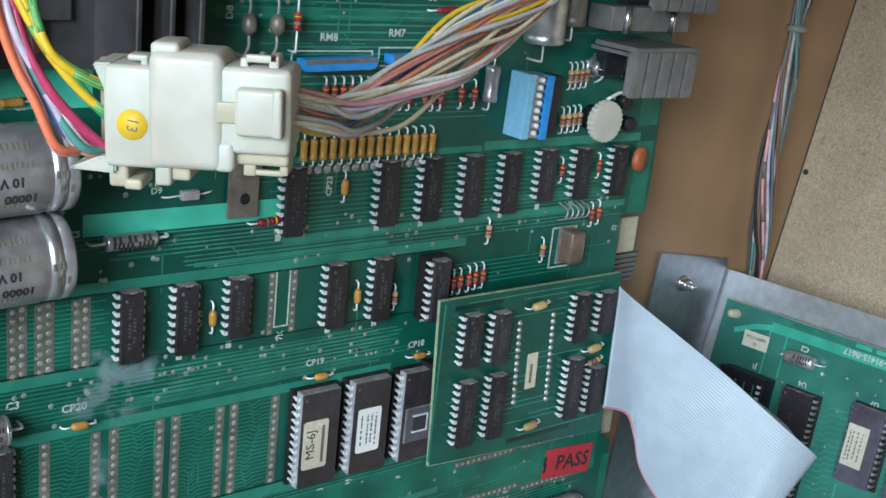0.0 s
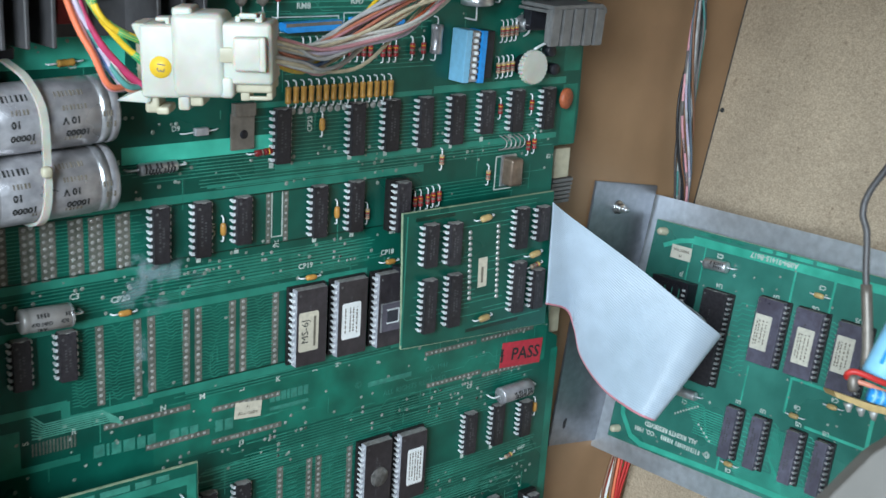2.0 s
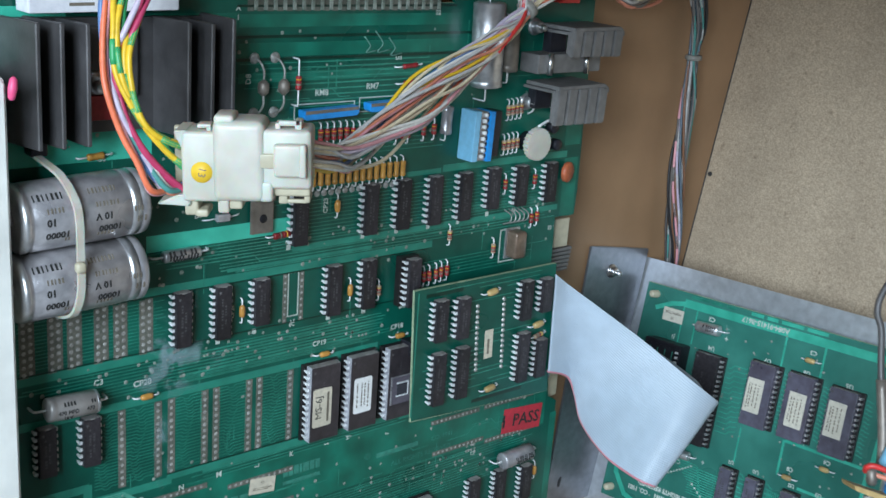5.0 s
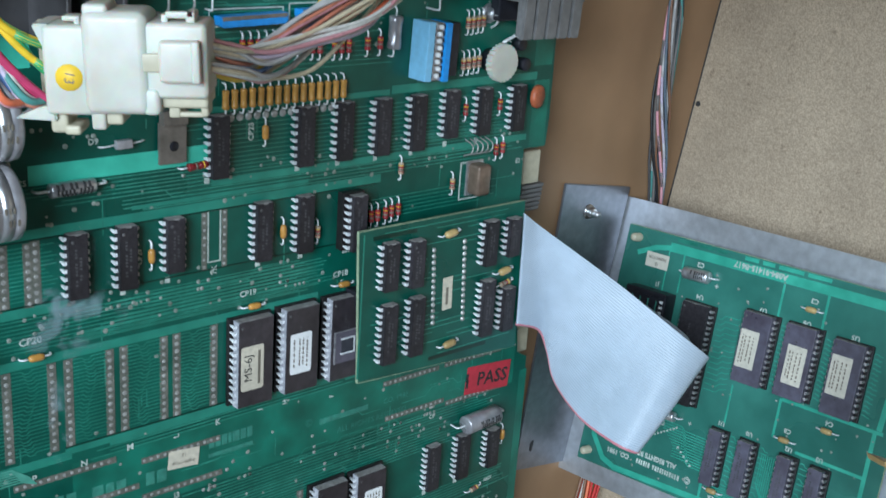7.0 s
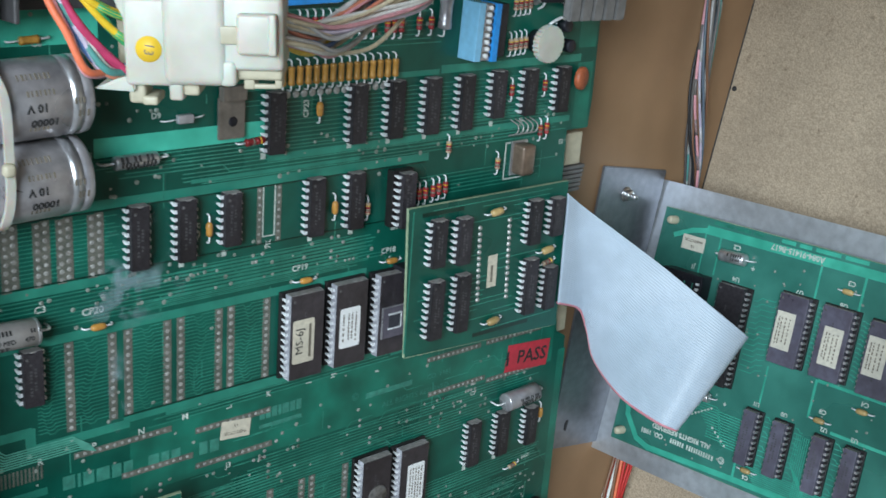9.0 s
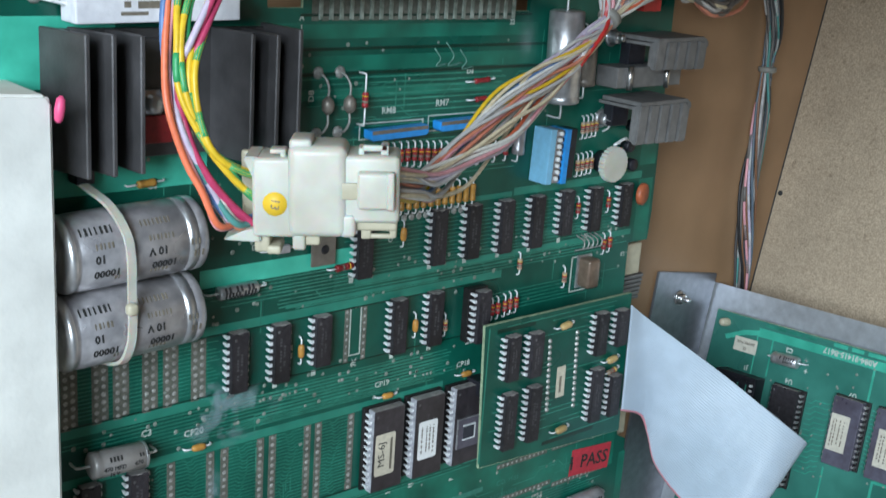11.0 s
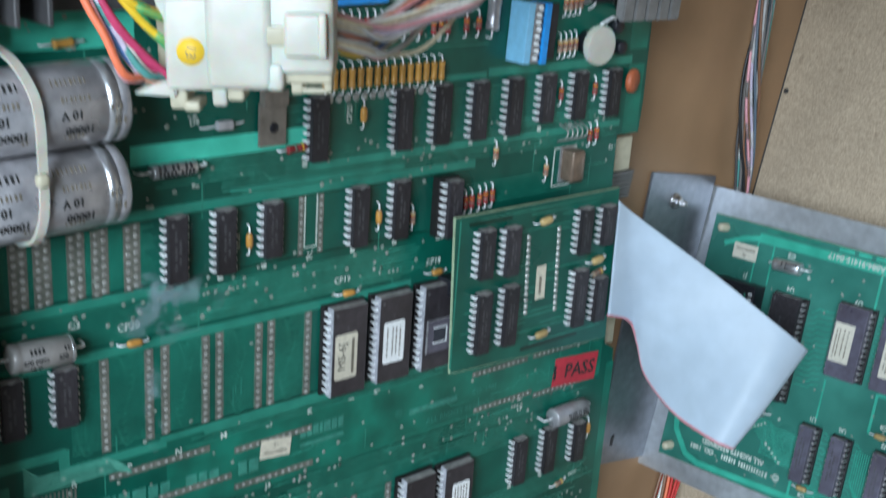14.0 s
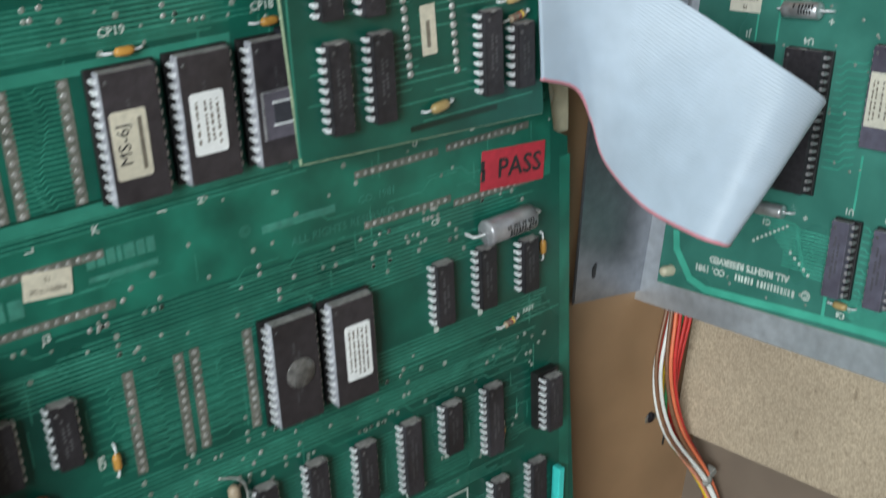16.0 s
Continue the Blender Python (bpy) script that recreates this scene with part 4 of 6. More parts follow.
def can(x, z, turn, length, radius, span, label, base=None, mat=None, prints=()):
    """A silver electrolytic can lying on the board, with rolled rims and black print."""
    ob = thing("capacitor", at(x, z, turn, 0, base), label, "capacitor", "silver electrolytic cans")
    e = length / 2
    up = radius + 0.4
    sleeve = part("sleeve", lathe([(-e, radius * 0.86), (-e + 0.4, radius), (-e + 2.2, radius), (-e + 2.7, radius * 0.95), (-e + 3.2, radius), (e - 0.5, radius), (e, radius * 0.84)], "x", 28, (0, -up, 0)), mat or ALU, ob)
    for s in (-1, 1):
        part("lead", tube([(s * (e - 0.3), -up, 0), (s * (span / 2 - 1), -up, 0), (s * span / 2, -up + 1, 0), (s * span / 2, 0.3, 0)], 0.4, 6, 3), PIN, ob)
    for a, z0, w, hgt in prints:
        ang = radians(a)
        m = pose(z0 * MM, -up * MM, 0) @ Matrix.Rotation(ang, 4, "X") @ pose(0, -(radius + 0.02) * MM, 0)
        k = -w / 2
        while k < w / 2 - 0.3:
            part("print_bar", box(k, k + hgt * 0.4, -0.08, 0.05, -hgt / 2, hgt / 2), INK, sleeve, at=m)
            k += hgt * (0.75 if int(k * 7) % 4 else 1.3)
    return ob


CANBROWN = plain("brown_grey_sleeve", (0.36, 0.34, 0.325), 0.36, 0.2, 0.15, 250, second=(0.26, 0.245, 0.235), big=50)
can_big = can(-97.8, 4.4, -2, 17.5, 4.2, 26, "silver electrolytic capacitor lying beside two chips", mat=CANBROWN, prints=((-34, -2, 4, 1.5), (-30, 7, 3, 1.2)))
lettering("470 MFD", 1.9, -2.6, -0.4, 8.85, INK, can_big, bold=0.05)
lettering("470", 1.9, 5.0, -0.2, 8.85, INK, can_big, bold=0.05)
lettering("16 V", 1.7, -2.6, -2.5, 8.5, INK, can_big, bold=0.05)
part("end_rim", lathe([(7.6, 3.9), (7.8, 4.26), (8.7, 4.1), (8.9, 3.6)], "x", 28, (0, -4.6, 0)), ALU, can_big, "bright crimped end")
can(120.6, -74.5, 2, 18.5, 4.0, 27, "bare silver capacitor can lying above three chips", mat=SILVER, prints=((-14, 2, 11, 1.2), (8, 3, 11, 1.5), (26, 2, 9, 1.0)))
can(-56, 51.2, 1, 14, 2.2, 22, "small silver capacitor with dark print bands", mat=ALU, prints=((-30, 0, 11, 2.0), (12, 0, 11, 1.6), (45, 1, 9, 1.6)))
can(78, 121.5, 92, 34, 6.6, 46, "tall silver capacitor can standing near the wire tie", mat=ALU)
can(92, 119, 92, 18, 4.4, 28, "narrow brown capacitor behind the wire bundle", mat=TAB)

# two large cans strapped by a cable tie
for cx, cz, tone in ((-97.6, 74.6, 0), (-98.2, 52.0, 1)):
    big = thing("large_capacitor", at(cx, cz, 2.2), "fat silver electrolytic can with black print, lying strapped to the board", "capacitor", "large strapped capacitors")
    r, e = 11.0, 20.8
    sleeve = part("sleeve", lathe([(-e, r * 0.72), (-e, r * 0.93), (-e + 0.8, r * 0.99), (-e + 2.2, r), (-e + 2.6, r * 0.965), (-e + 3.4, r * 0.965), (-e + 3.8, r), (e - 8, r), (e - 7.6, r * 0.97), (e - 3.2, r * 0.97), (e - 2.8, r), (e - 0.7, r * 0.98), (e, r * 0.9)], "x", 40, (0, -r - 0.3, 0)), SILVER, big)
    part("metal_rim", lathe([(-e - 0.1, r * 0.72), (-e - 0.15, r * 0.955), (-e + 0.9, r * 1.003), (-e + 1.9, r * 1.006), (-e + 2.1, r * 0.99)], "x", 40, (0, -r - 0.3, 0)), ALU, big, "bright rolled rim")
    part("end_cap", lathe([(e - 6.6, r * 0.985), (e - 3.4, r * 0.985)], "x", 40, (0, -r - 0.3, 0)), ALU, big, "bright crimped groove")
    part("terminal", lathe([(-e - 2.2, 1.8), (-e, 2.4)], "x", 12, (0, -r - 0.3, 0)), ALU, big)
    for a, x0, w, hgt, mat in ((-44, -12, 10, 1.8, INK), (-44, 5, 9, 1.5, FADED), (-20, -11, 5, 1.3, FADED), (-20, 6, 8, 1.2, FADED), (-4, 16, 3, 1.3, FADED), (15, 17, 3.0, 1.5, FADED), (33, -7, 2.4, 0.9, FADED), (33, 5, 5, 0.9, FADED)):
        m = pose(x0 * MM, -(r + 0.3) * MM, 0) @ Matrix.Rotation(radians(a), 4, "X") @ pose(0, -(r + 0.02) * MM, 0)
        hgt *= 1.3
        k, step = -w / 2, max(1.15, hgt * 0.62)
        while k < w / 2 - 0.4:
            wid = step * (0.5 if k % 2 < 1 else 0.3)
            part("print_bar", box(k, k + wid, -0.10, 0.06, -hgt / 2, hgt / 2), mat, sleeve, at=m)
            k += step
    for text, a, x0 in (("10", -2, -12.5), ("10 V", 0, 4.5), ("10000", 21, -10.5), ("10000", 22, 6.5)):
        word = lettering(text, 3.1, 0, 0, 0, INK, sleeve, "print", bold=0.12)
        word.matrix_basis = pose(x0 * MM, -(r + 0.3) * MM, 0) @ Matrix.Rotation(radians(a), 4, "X") @ pose(0, -(r + 0.09) * MM, 0, 90, 0, 0) @ pose(0, 0, 0, 0, 0, 180)
tie_line = [(-108, -1, 92), (-107, -8, 90.5), (-105, -17, 87.5), (-103, -22.6, 81), (-102, -23.4, 74), (-101.6, -22.8, 64), (-101.8, -23.6, 56), (-102.2, -23.2, 49), (-103, -20, 43), (-103.6, -12, 40), (-104, -2, 39.5)]
tie = thing("cable_tie", MAIN, "yellowed white nylon cable tie round two capacitors", "cable tie")
line = smooth_path(tie_line, 5)
bm = bmesh.new()
prev = None
for i, p in enumerate(line):
    d = (line[min(i + 1, len(line) - 1)] - line[max(i - 1, 0)]).normalized()
    sx = (Vector((1, 0, 0)) - d * d.x).normalized()
    nrm = d.cross(sx)
    ring = [bm.verts.new((p + a * sx + b * nrm) * MM) for a, b in ((-1.2, -0.5), (1.2, -0.5), (1.2, 0.5), (-1.2, 0.5))]
    if prev:
        for k in range(4):
            bm.faces.new((prev[k], prev[(k + 1) % 4], ring[(k + 1) % 4], ring[k]))
    prev = ring
bmesh.ops.recalc_face_normals(bm, faces=bm.faces)
part("strap", bm, NYLON, tie)
part("lock_head", rounded(-104.2, -100.8, -26.2, -23.2, 58.0, 61.6, 1.2), NYLON_AGED_SHADED, tie)
part("anchor", box(-109.5, -104, -6, 0, 91, 95, 0.8), BLACK, tie, "dark slot where the strap enters the board")

# ---- heat sink, power resistor and their neighbours ----
sink = thing("heat_sink", MAIN, "black finned heat sink with a power transistor", "heat sink")
part("base", box(-117, -49, -4, -1.2, 97, 133.5, 0.4), FIN, sink)
for x0, x1, top in ((-117.5, -112.5, 134.2), (-109.8, -105.2, 134), (-100.2, -97.2, 133.6), (-67.8, -63.6, 133.8), (-57.6, -55.2, 133.2), (-49.8, -47.6, 134.6)):
    fin = bmesh.new()
    pts = [(x0, -2), (x0 + 1.8, -2), (x1 + 0.9, -21), (x1 - 0.5, -21)]
    lo = [fin.verts.new((x * MM, y * MM, 96.4 * MM)) for x, y in pts]
    hi = [fin.verts.new((x * MM, y * MM, top * MM)) for x, y in pts]
    fin.faces.new(lo)
    fin.faces.new(hi[::-1])
    for i in range(4):
        fin.faces.new((lo[i], lo[(i + 1) % 4], hi[(i + 1) % 4], hi[i]))
    bmesh.ops.recalc_face_normals(fin, faces=fin.faces)
    bmesh.ops.bevel(fin, geom=fin.edges[:], offset=0.3 * MM, segments=1, affect="EDGES")
    part("fin", fin, FIN, sink)
power = thing("power_transistor", at(-86, 117), "metal power transistor bolted between the fins", "transistor")
part("plate", box(-9, 12, -6.5, -4.0, -8, 14, 0.4), FIN, power)
part("screw", lathe([(-10.6, 1.4), (-10, 3.0), (-7.6, 3.4), (-7.5, 4.4), (-6.5, 4.6)], "y", 6, (-1.6, 0, -4)), ALU, power)
reds = solid("bridge_block", box(-6, 6, -10.5, -0.1, -6, 4, 0.6), RED, at(-86.5, 106.5) @ Matrix.Scale(0.8, 4), "dark red block component under the heat sink", "component")
for k in range(3):
    part("leg", tube([(-4 + k * 4, -1, -6), (-4 + k * 4, -0.6, -10), (-4 + k * 4, 0.2, -12)], 0.6, 6, 2), PIN, reds)
cement = thing("power_resistor", at(-86.5, 140.5, 1), "white cement power resistor on two bent leads", "resistor")
part("body", box(-24.5, 24.5, -11, -1.2, -4.6, 4.6, 0.5), RESISTOR_W, cement)
for s in (-1, 1):
    part("lead", tube([(s * 24, -5, 0), (s * 28, -4.6, 1), (s * 30.5, -3, 1.6), (s * 31, 0.3, 1.8)], 0.55, 6, 4), PIN, cement)
    part("solder_blob", lathe([(-1.2, 0.7), (-0.6, 1.7), (0.05, 2.2)], "y", 12, (s * 31, 0, 1.8)), SOLDER, cement)
ink_bars(cement, [(-11, -9, -0.5, 1.2), (-7, 2, -0.8, 1.2), (-12, -4, -2.6, -1.6)], FADED, 11.06)
tabby = thing("voltage_regulator", at(-22.6, 61.0) @ Matrix.Scale(0.86, 4), "flat metal-tab regulator with a hole, lying on the board", "regulator")
part("tab", prism([(-5.5, -8), (5.5, -8), (5.5, 7.5), (-5.5, 7.5)], -2.0, -0.7, 0.2), TAB, tabby)
part("case", box(-5.0, 5.0, -4.2, -0.7, 6.5, 12, 0.5), TAB, tabby)
part("hole", lathe([(-2.05, 1.9), (-1.9, 2.0)], "y", 16, (0.4, 0, -1.5)), BLACK, tabby, "round dark hole")
stub = thing("power_transistor", at(-39, 62.0) @ Matrix.Scale(0.75, 4), "small dull flat-faced component above the light green field", "component")
part("case", box(-3.5, 3.5, -3.2, -0.4, -1.6, 2.0, 0.5), SILVER, stub)
part("lead", tube([(3.4, -1.5, 0), (8, -1.2, 0.4), (10, 0.3, 0.5)], 0.35, 6, 3), PIN, stub)
part("lead", tube([(-3.4, -1.5, 0), (-8, -1.2, -0.4), (-10, 0.3, -0.5)], 0.35, 6, 3), PIN, stub)

# blue resistor networks, switch block, thumbwheel
for x0, x1, z in ((-8.2, 16.6, 98.2), (21.5, 45, 99.4)):
    net = thing("resistor_network", at((x0 + x1) / 2, z, 1.5), "long blue resistor network standing on a row of pins", "resistor network", "blue resistor networks")
    w = (x1 - x0) / 2
    part("body", prism([(-w, -1.3), (-w + 1, -2.2), (w - 1, -2.2), (w, -1.3), (w, 1.3), (-w, 1.3)], -5.2, -0.8, 0.25), BLUE, net)
    part("epoxy_face", box(-w + 0.6, w - 0.6, -5.4, -5.15, 0.0, 1.2), TAB, net)
    for k in range(10):
        part("pin", LEAF_MESH, None, net, at=pose((-w + 1.6 + k * (2 * w - 3.2) / 9) * MM, 0, 0))
switch = thing("dip_switch", at(78.0, 84.4, -2), "pale blue switch block with a row of tiny rockers", "switch")
part("housing", box(-5.8, -2.6, -9.4, -0.2, -10.6, 10.4, 0.4), SKY, switch)
part("side_rail", box(2.6, 5.4, -9.4, -0.2, -10.8, 10.2, 0.4), BLUE, switch, "saturated blue side")
part("bed", box(-2.6, 2.6, -8.2, -0.2, -10.4, 10.0, 0.2), SILVER, switch)
for k in range(8):
    z = 8.6 - k * 2.46
    part("rocker", lathe([(-9.6, 0.5), (-9.3, 0.8), (-8.0, 0.9)], "y", 10, (0.1 + 0.5 * (k % 3 == 0), 0, z)), WHITE, switch)
    part("slot", box(-2.55, -1.8, -8.6, -8.0, z - 0.7, z + 0.7), INK, switch)
    part("slot", box(-1.2, 1.4, -8.25, -8.0, z + 0.85, z + 1.5), FADED, switch)
    part("slot", box(1.7, 2.5, -8.6, -8.0, z - 0.5, z + 0.9), INK, switch)
header = solid("pin_header", box(-2.4, 2.8, -7.0, -0.2, -9.6, 9.6, 0.4), BLACK, at(86.4, 84.4, -2), "tall black block beside the switch", "connector")
pot = thing("thumbwheel", at(111.4, 78.2, -2), "milky white toothed thumbwheel of a trimmer", "dial")
teeth = []
for k in range(48):
    a = 2 * math.pi * k / 48
    r = 7.2 if k % 2 else 6.7
    teeth.append((r * math.cos(a), r * math.sin(a)))
part("wheel", prism(teeth, -9.0, -6.0), NYLON, pot)
part("hub", lathe([(-6.0, 4), (-0.1, 4.4)], "y", 20), BLACK, pot)
part("bracket_pin", tube([(2, -5, 7), (8, -5, 9.5), (12, -3, 8), (12.5, 0.3, 5)], 0.6, 6, 4), PIN, pot)
for x, z in ((124, 84), (126, 92), (127, 76)):
    q = thing("small_transistor", at(x, z), "small black three-legged transistor", "transistor", "small transistors by the thumbwheel")
    part("case", lathe([(-5.5, 2.2), (-5.2, 2.5), (-1.5, 2.5)], "y", 14), BLACK, q)
    for k in (-1, 0, 1):
        part("leg", tube([(k * 1.2, -1.6, 0), (k * 1.6, 0.4, 0.3)], 0.3, 5, 1), PIN, q)


def clip_sink(x, z, drop):
    """A grey folded heat sink with slotted cheeks, overhanging the board's edge."""
    ob = thing("clip_heat_sink", at(x, z, -1) @ Matrix.Scale(0.88, 4), "grey folded aluminium heat sink with slotted fins", "heat sink", "grey clip heat sinks")
    part("top_plate", prism([(-9, -2.6), (22.5, -1.6), (25.6, -3.4), (26.2, -6), (24.8, -6), (22.4, -3.4), (-9, -4.4)], -25.4, -2.5, 0.3), GREYFIN, ob)
    for k in range(5):
        x0 = -9.4 + k * 7.12
        part("fin", prism([(x0, -3.6), (x0 + 6.0, -3.6), (x0 + 5.4, drop), (x0 - 0.6, drop)], -25.6, -22.6, 0.5), GREYFIN, ob)
    part("base", box(-9.4, 26, -22.6, -20.8, drop + 1, -4.5, 0.3), GREYFIN, ob)
    part("device", box(-7, 4, -8, -2.6, -16, -6, 0.5), BLACK, ob)
    part("stem", tube([(-4, -5, -15), (-3, -3, -18), (-3, 0.3, -20)], 0.5, 6, 2), PIN, ob)
    part("foot", box(-8, 6, -20.8, -0.1, -6.4, -5.0), GREYFIN, ob)
    return ob


for x, z in ((109.5, 95.5), (110.5, 127.5)):
    nut = thing("screw", at(x, z), "small dull metal screw with a hex nut and washer", "screw", "screws by the heat sinks")
    part("washer", lathe([(-1.0, 3.6), (-0.1, 3.8)], "y", 18), ALU, nut)
    part("nut", lathe([(-4.2, 2.3), (-3.8, 2.7), (-1.0, 2.8)], "y", 6), ALU, nut)
    part("shank", lathe([(-7.0, 1.0), (-6.6, 1.4), (-4.2, 1.4)], "y", 12), CHROME, nut)
clip_sink(114.5, 107.5, -21)
clip_sink(120.5, 131.5, -16)
tray = thing("mounting_plate", at(112, 113), "dark grey folded plate between two heat sinks", "heat sink")
part("plate", box(-10, 28, -13, -2, -3.5, 4.5, 0.4), GREYFIN, tray)
for x in (-4, 18):
    part("screw", lathe([(-4, 1.1), (5, 1.1)], "z", 12, (x, -14, 0)), CHROME, tray)
solid("red_plug", box(-6, 8, -14, -0.2, -3.6, 3.6, 0.6), WIRE["red"], at(120, 141) @ Matrix.Scale(0.75, 4), "small bright red plastic plug", "plug")
solid("disc_capacitor", lathe([(-1.4, 3.8), (-0.8, 4.6), (0.8, 4.6), (1.4, 3.8)], "y", 22, (0, -3.4, 0)), RUST, at(136.0, 62.4) @ Matrix.Rotation(radians(18), 4, "Z"), "flat rust-red disc capacitor at the board's edge", "capacitor")
solid("disc_capacitor", lathe([(-1.2, 2.0), (-0.8, 2.7), (0.8, 2.7), (1.2, 2.0)], "y", 18, (0, -2.4, 0)), RUST, at(-31, -107), "flat orange-brown disc capacitor in shadow", "capacitor")
xtal = thing("crystal", at(108.2, 32.6), "brushed metal crystal can standing on the board", "crystal")
part("can", rounded(-3.4, 3.6, -7, -0.2, -6.3, 6.0, 1.4), plain("brownish_crystal_can", (0.24, 0.17, 0.125), 0.32, 0.35, 0.2, 300), xtal)
part("rim", box(-4.2, 4.3, -1.0, -0.1, -7.2, 6.8, 0.3), ALU, xtal)
part("silk_outline", strips([(-7.0, -6.4, -8.6, 6.4), (-7.0, -2, 5.8, 6.4), (-7.0, 3, -8.8, -8.2)], -0.14, 0), SILK, xtal)
for k in range(5):
    part("wire_loop", tube([(-6 + k * 2.6, -0.2, 9), (-6 + k * 2.6, -4.5, 11), (-5.6 + k * 2.6, -4.5, 14), (-5.6 + k * 2.6, 0.3, 15.5)], 0.3, 6, 3), SOLDER, xtal)
for x, z, mat, lab in ((143.5, -182, CYAN, "turquoise plastic strip standing by a chip"), (108.5, -183.5, CYAN, "turquoise plastic strip standing by a chip"), (59.2, -181, BLUE, "bright blue plastic strip standing by a chip"), (133, -219, CYAN, "turquoise plastic strip standing by a chip")):
    solid("strip_component", box(-1.3, 1.3, -4.0, -0.2, -8.2, 7.6, 0.4), mat, at(x, z, -3), lab, "resistor network", group="coloured strips on the lower board")
loop = thing("capacitor", at(20, -127), "pale axial part with a long white lead loop", "capacitor")
part("body", lathe([(-3, 0.8), (-2, 1.7), (2, 1.7), (3, 0.8)], "z", 12, (0, -3, 0)), BEIGE, loop)
part("lead", tube([(0, -3, -3), (2, -4, -7), (4, -3, -3), (3, -2, 3), (-3, 0.3, 5)], 0.35, 6, 5), SOLDER, loop)

# paper labels on the board
insp = sticker(at(-18.4, -50.8, -6, 0.25), 11.8, 6.8, CREAM, "small cream paper inspector's label, upside down", corner=0.2)
lettering("INSPECTOR", 1.7, 0, -1.2, 0.2, FADED, insp, turn=180)
lettering("15", 1.8, 0, 1.4, 0.2, FADED, insp, turn=180)
red_label = sticker(at(126.4, -57.8, -5, 0.25), 25.6, 12.4, REDLABEL, "torn red paper label reading PASS", corner=0.2)
lettering("PASS", 8.6, 2.6, -0.3, 0.2, INK, red_label, bold=0.16)
ink_bars(red_label, [(-12.6, -11.2, -3.4, 0.4), (-13.0, -11.6, -0.2, 3.2)], INK)

# ---- edge connector with its black housing ----
edge_plug = thing("edge_connector", at(4, 151), "long black edge connector pushed onto the board's top", "connector")
part("housing", box(-40, 47, -15, 8, -7.5, 16, 0.8), BLACK, edge_plug)
part("ear", box(-53, -40, -10, 4, -1.5, 9, 0.8), BLACK, edge_plug)
part("ear", box(47, 58, -10, 4, -1.5, 9, 0.8), BLACK, edge_plug)
part("cheek", box(-45, -40, -13, 6, -8.5, 3, 0.5), BLACK, edge_plug)
dotty = part("dot_sticker", lathe([(-15.2, 3.4), (-14.9, 3.5)], "y", 28, (6.2, 0, -2.2)), YELLOW, edge_plug, "round yellow sticker")
lettering("6", 4.0, 6.2, -2.2, 15.25, INK, edge_plug, turn=180)
for k in range(22):
    part("contact", box(-31.4 + k * 3.96, -30.2 + k * 3.96, -0.9, -0.2, -16, -7.6), VIA, edge_plug)

# ---- the two small plug-in boards ----
DBH = 15.0
small = thing("plug_in_board", at(84, -4.5, 0, DBH), "small green plug-in board carried above the main board", "circuit board", "plug-in boards")
part("substrate", prism([(-42.3, 29.3), (39.3, 29.0), (41.4, -33.2), (-39.6, -28.6), (-39.6, -28.9)], 0, 1.5), PCB, small)
part("laminate_edge", prism([(-42.5, 29.5), (39.4, 29.2), (41.5, -33.4), (-39.8, -29.0)], 0.2, 1.3), LAMINATE, small, "pale cut edge")
part("silk_frame", strips([(-40.4, -39.8, -27, 28)], -0.1, 0), PCB_LIGHT, small)
smp = bmesh.new()
for x0, zt, n in ((-7.0, 16.8, 13), (8.3, 17.6, 14)):
    for k in range(n):
        dot(smp, x0 + k * 0.15, zt - k * 2.45, 1.05, 0.7, 8)
tagged(part("solder_pad", smp, SOLDER, small, "two rows of bright solder dots"), kind="stuff")
tagged(part("copper_trace", strips([(-38 + rng.uniform(0, 60), 38 - rng.uniform(0, 50), z, z + 0.35) for z in [27 - 1.9 * k for k in range(29)]], -0.05, 0), TRACE, small), kind="stuff")
for x0, z0, w in ((-36, 26.2, 20), (-6, -27.2, 30)):
    part("dark_field", strips([(x0, x0 + w, z0 - 1, z0 + 0.6)], -0.07, 0), DARKMASK, small)
part("support_post", box(-36, 36, 1.5, DBH - 0.2, -3, 3, 0.5), BLACK, small, "black plug strip below the board")
for x, z, n in ((50.3, 10.8, 14), (62.6, 9.8, 14), (51.2, -15.4, 18), (64.3, -15.2, 18), (99.4, 11.4, 14), (111.7, 11.8, 12), (100.3, -15.5, 18), (111.8, -18.2, 14)):
    chip(n, x + 3.81, z, h=DBH, label="black logic chip on the small plug-in board", group="chips on the plug-in board")
for x, z in ((83.5, 18.2), (113.6, -2.2), (86.8, -27)):
    axial(x, z, 8, 6.0, 1.45, 10, TAN, "capacitor", "tan dipped capacitor on the small plug-in board", "capacitor", "capacitors on the plug-in board", pinch=1, base=MAIN @ pose(0, -DBH * MM, 0))
axial(114.6, -7.6, 10, 5.5, 1.1, 10, BEIGE, "resistor", "pale resistor on the small plug-in board", "resistor", "", bands_a, base=MAIN @ pose(0, -DBH * MM, 0))
sl = sticker(at(85.2, -6.4, 2, DBH + 0.1), 4.8, 13.2, CREAM, "narrow cream label on the plug-in board", corner=0.2)
ink_bars(sl, [(-0.8, 0.4, -4.5, 2.5)], FADED)

DB2H = 17.0
lower = thing("plug_in_board", at(-84, -105, 0, DB2H), "green plug-in board with a pale rim, over the lower main board", "circuit board", "plug-in boards")
part("substrate", prism([(-34, 47.8), (35.2, 47.2), (37.5, -110), (-34, -110)], 0, 1.5), PCB, lower)
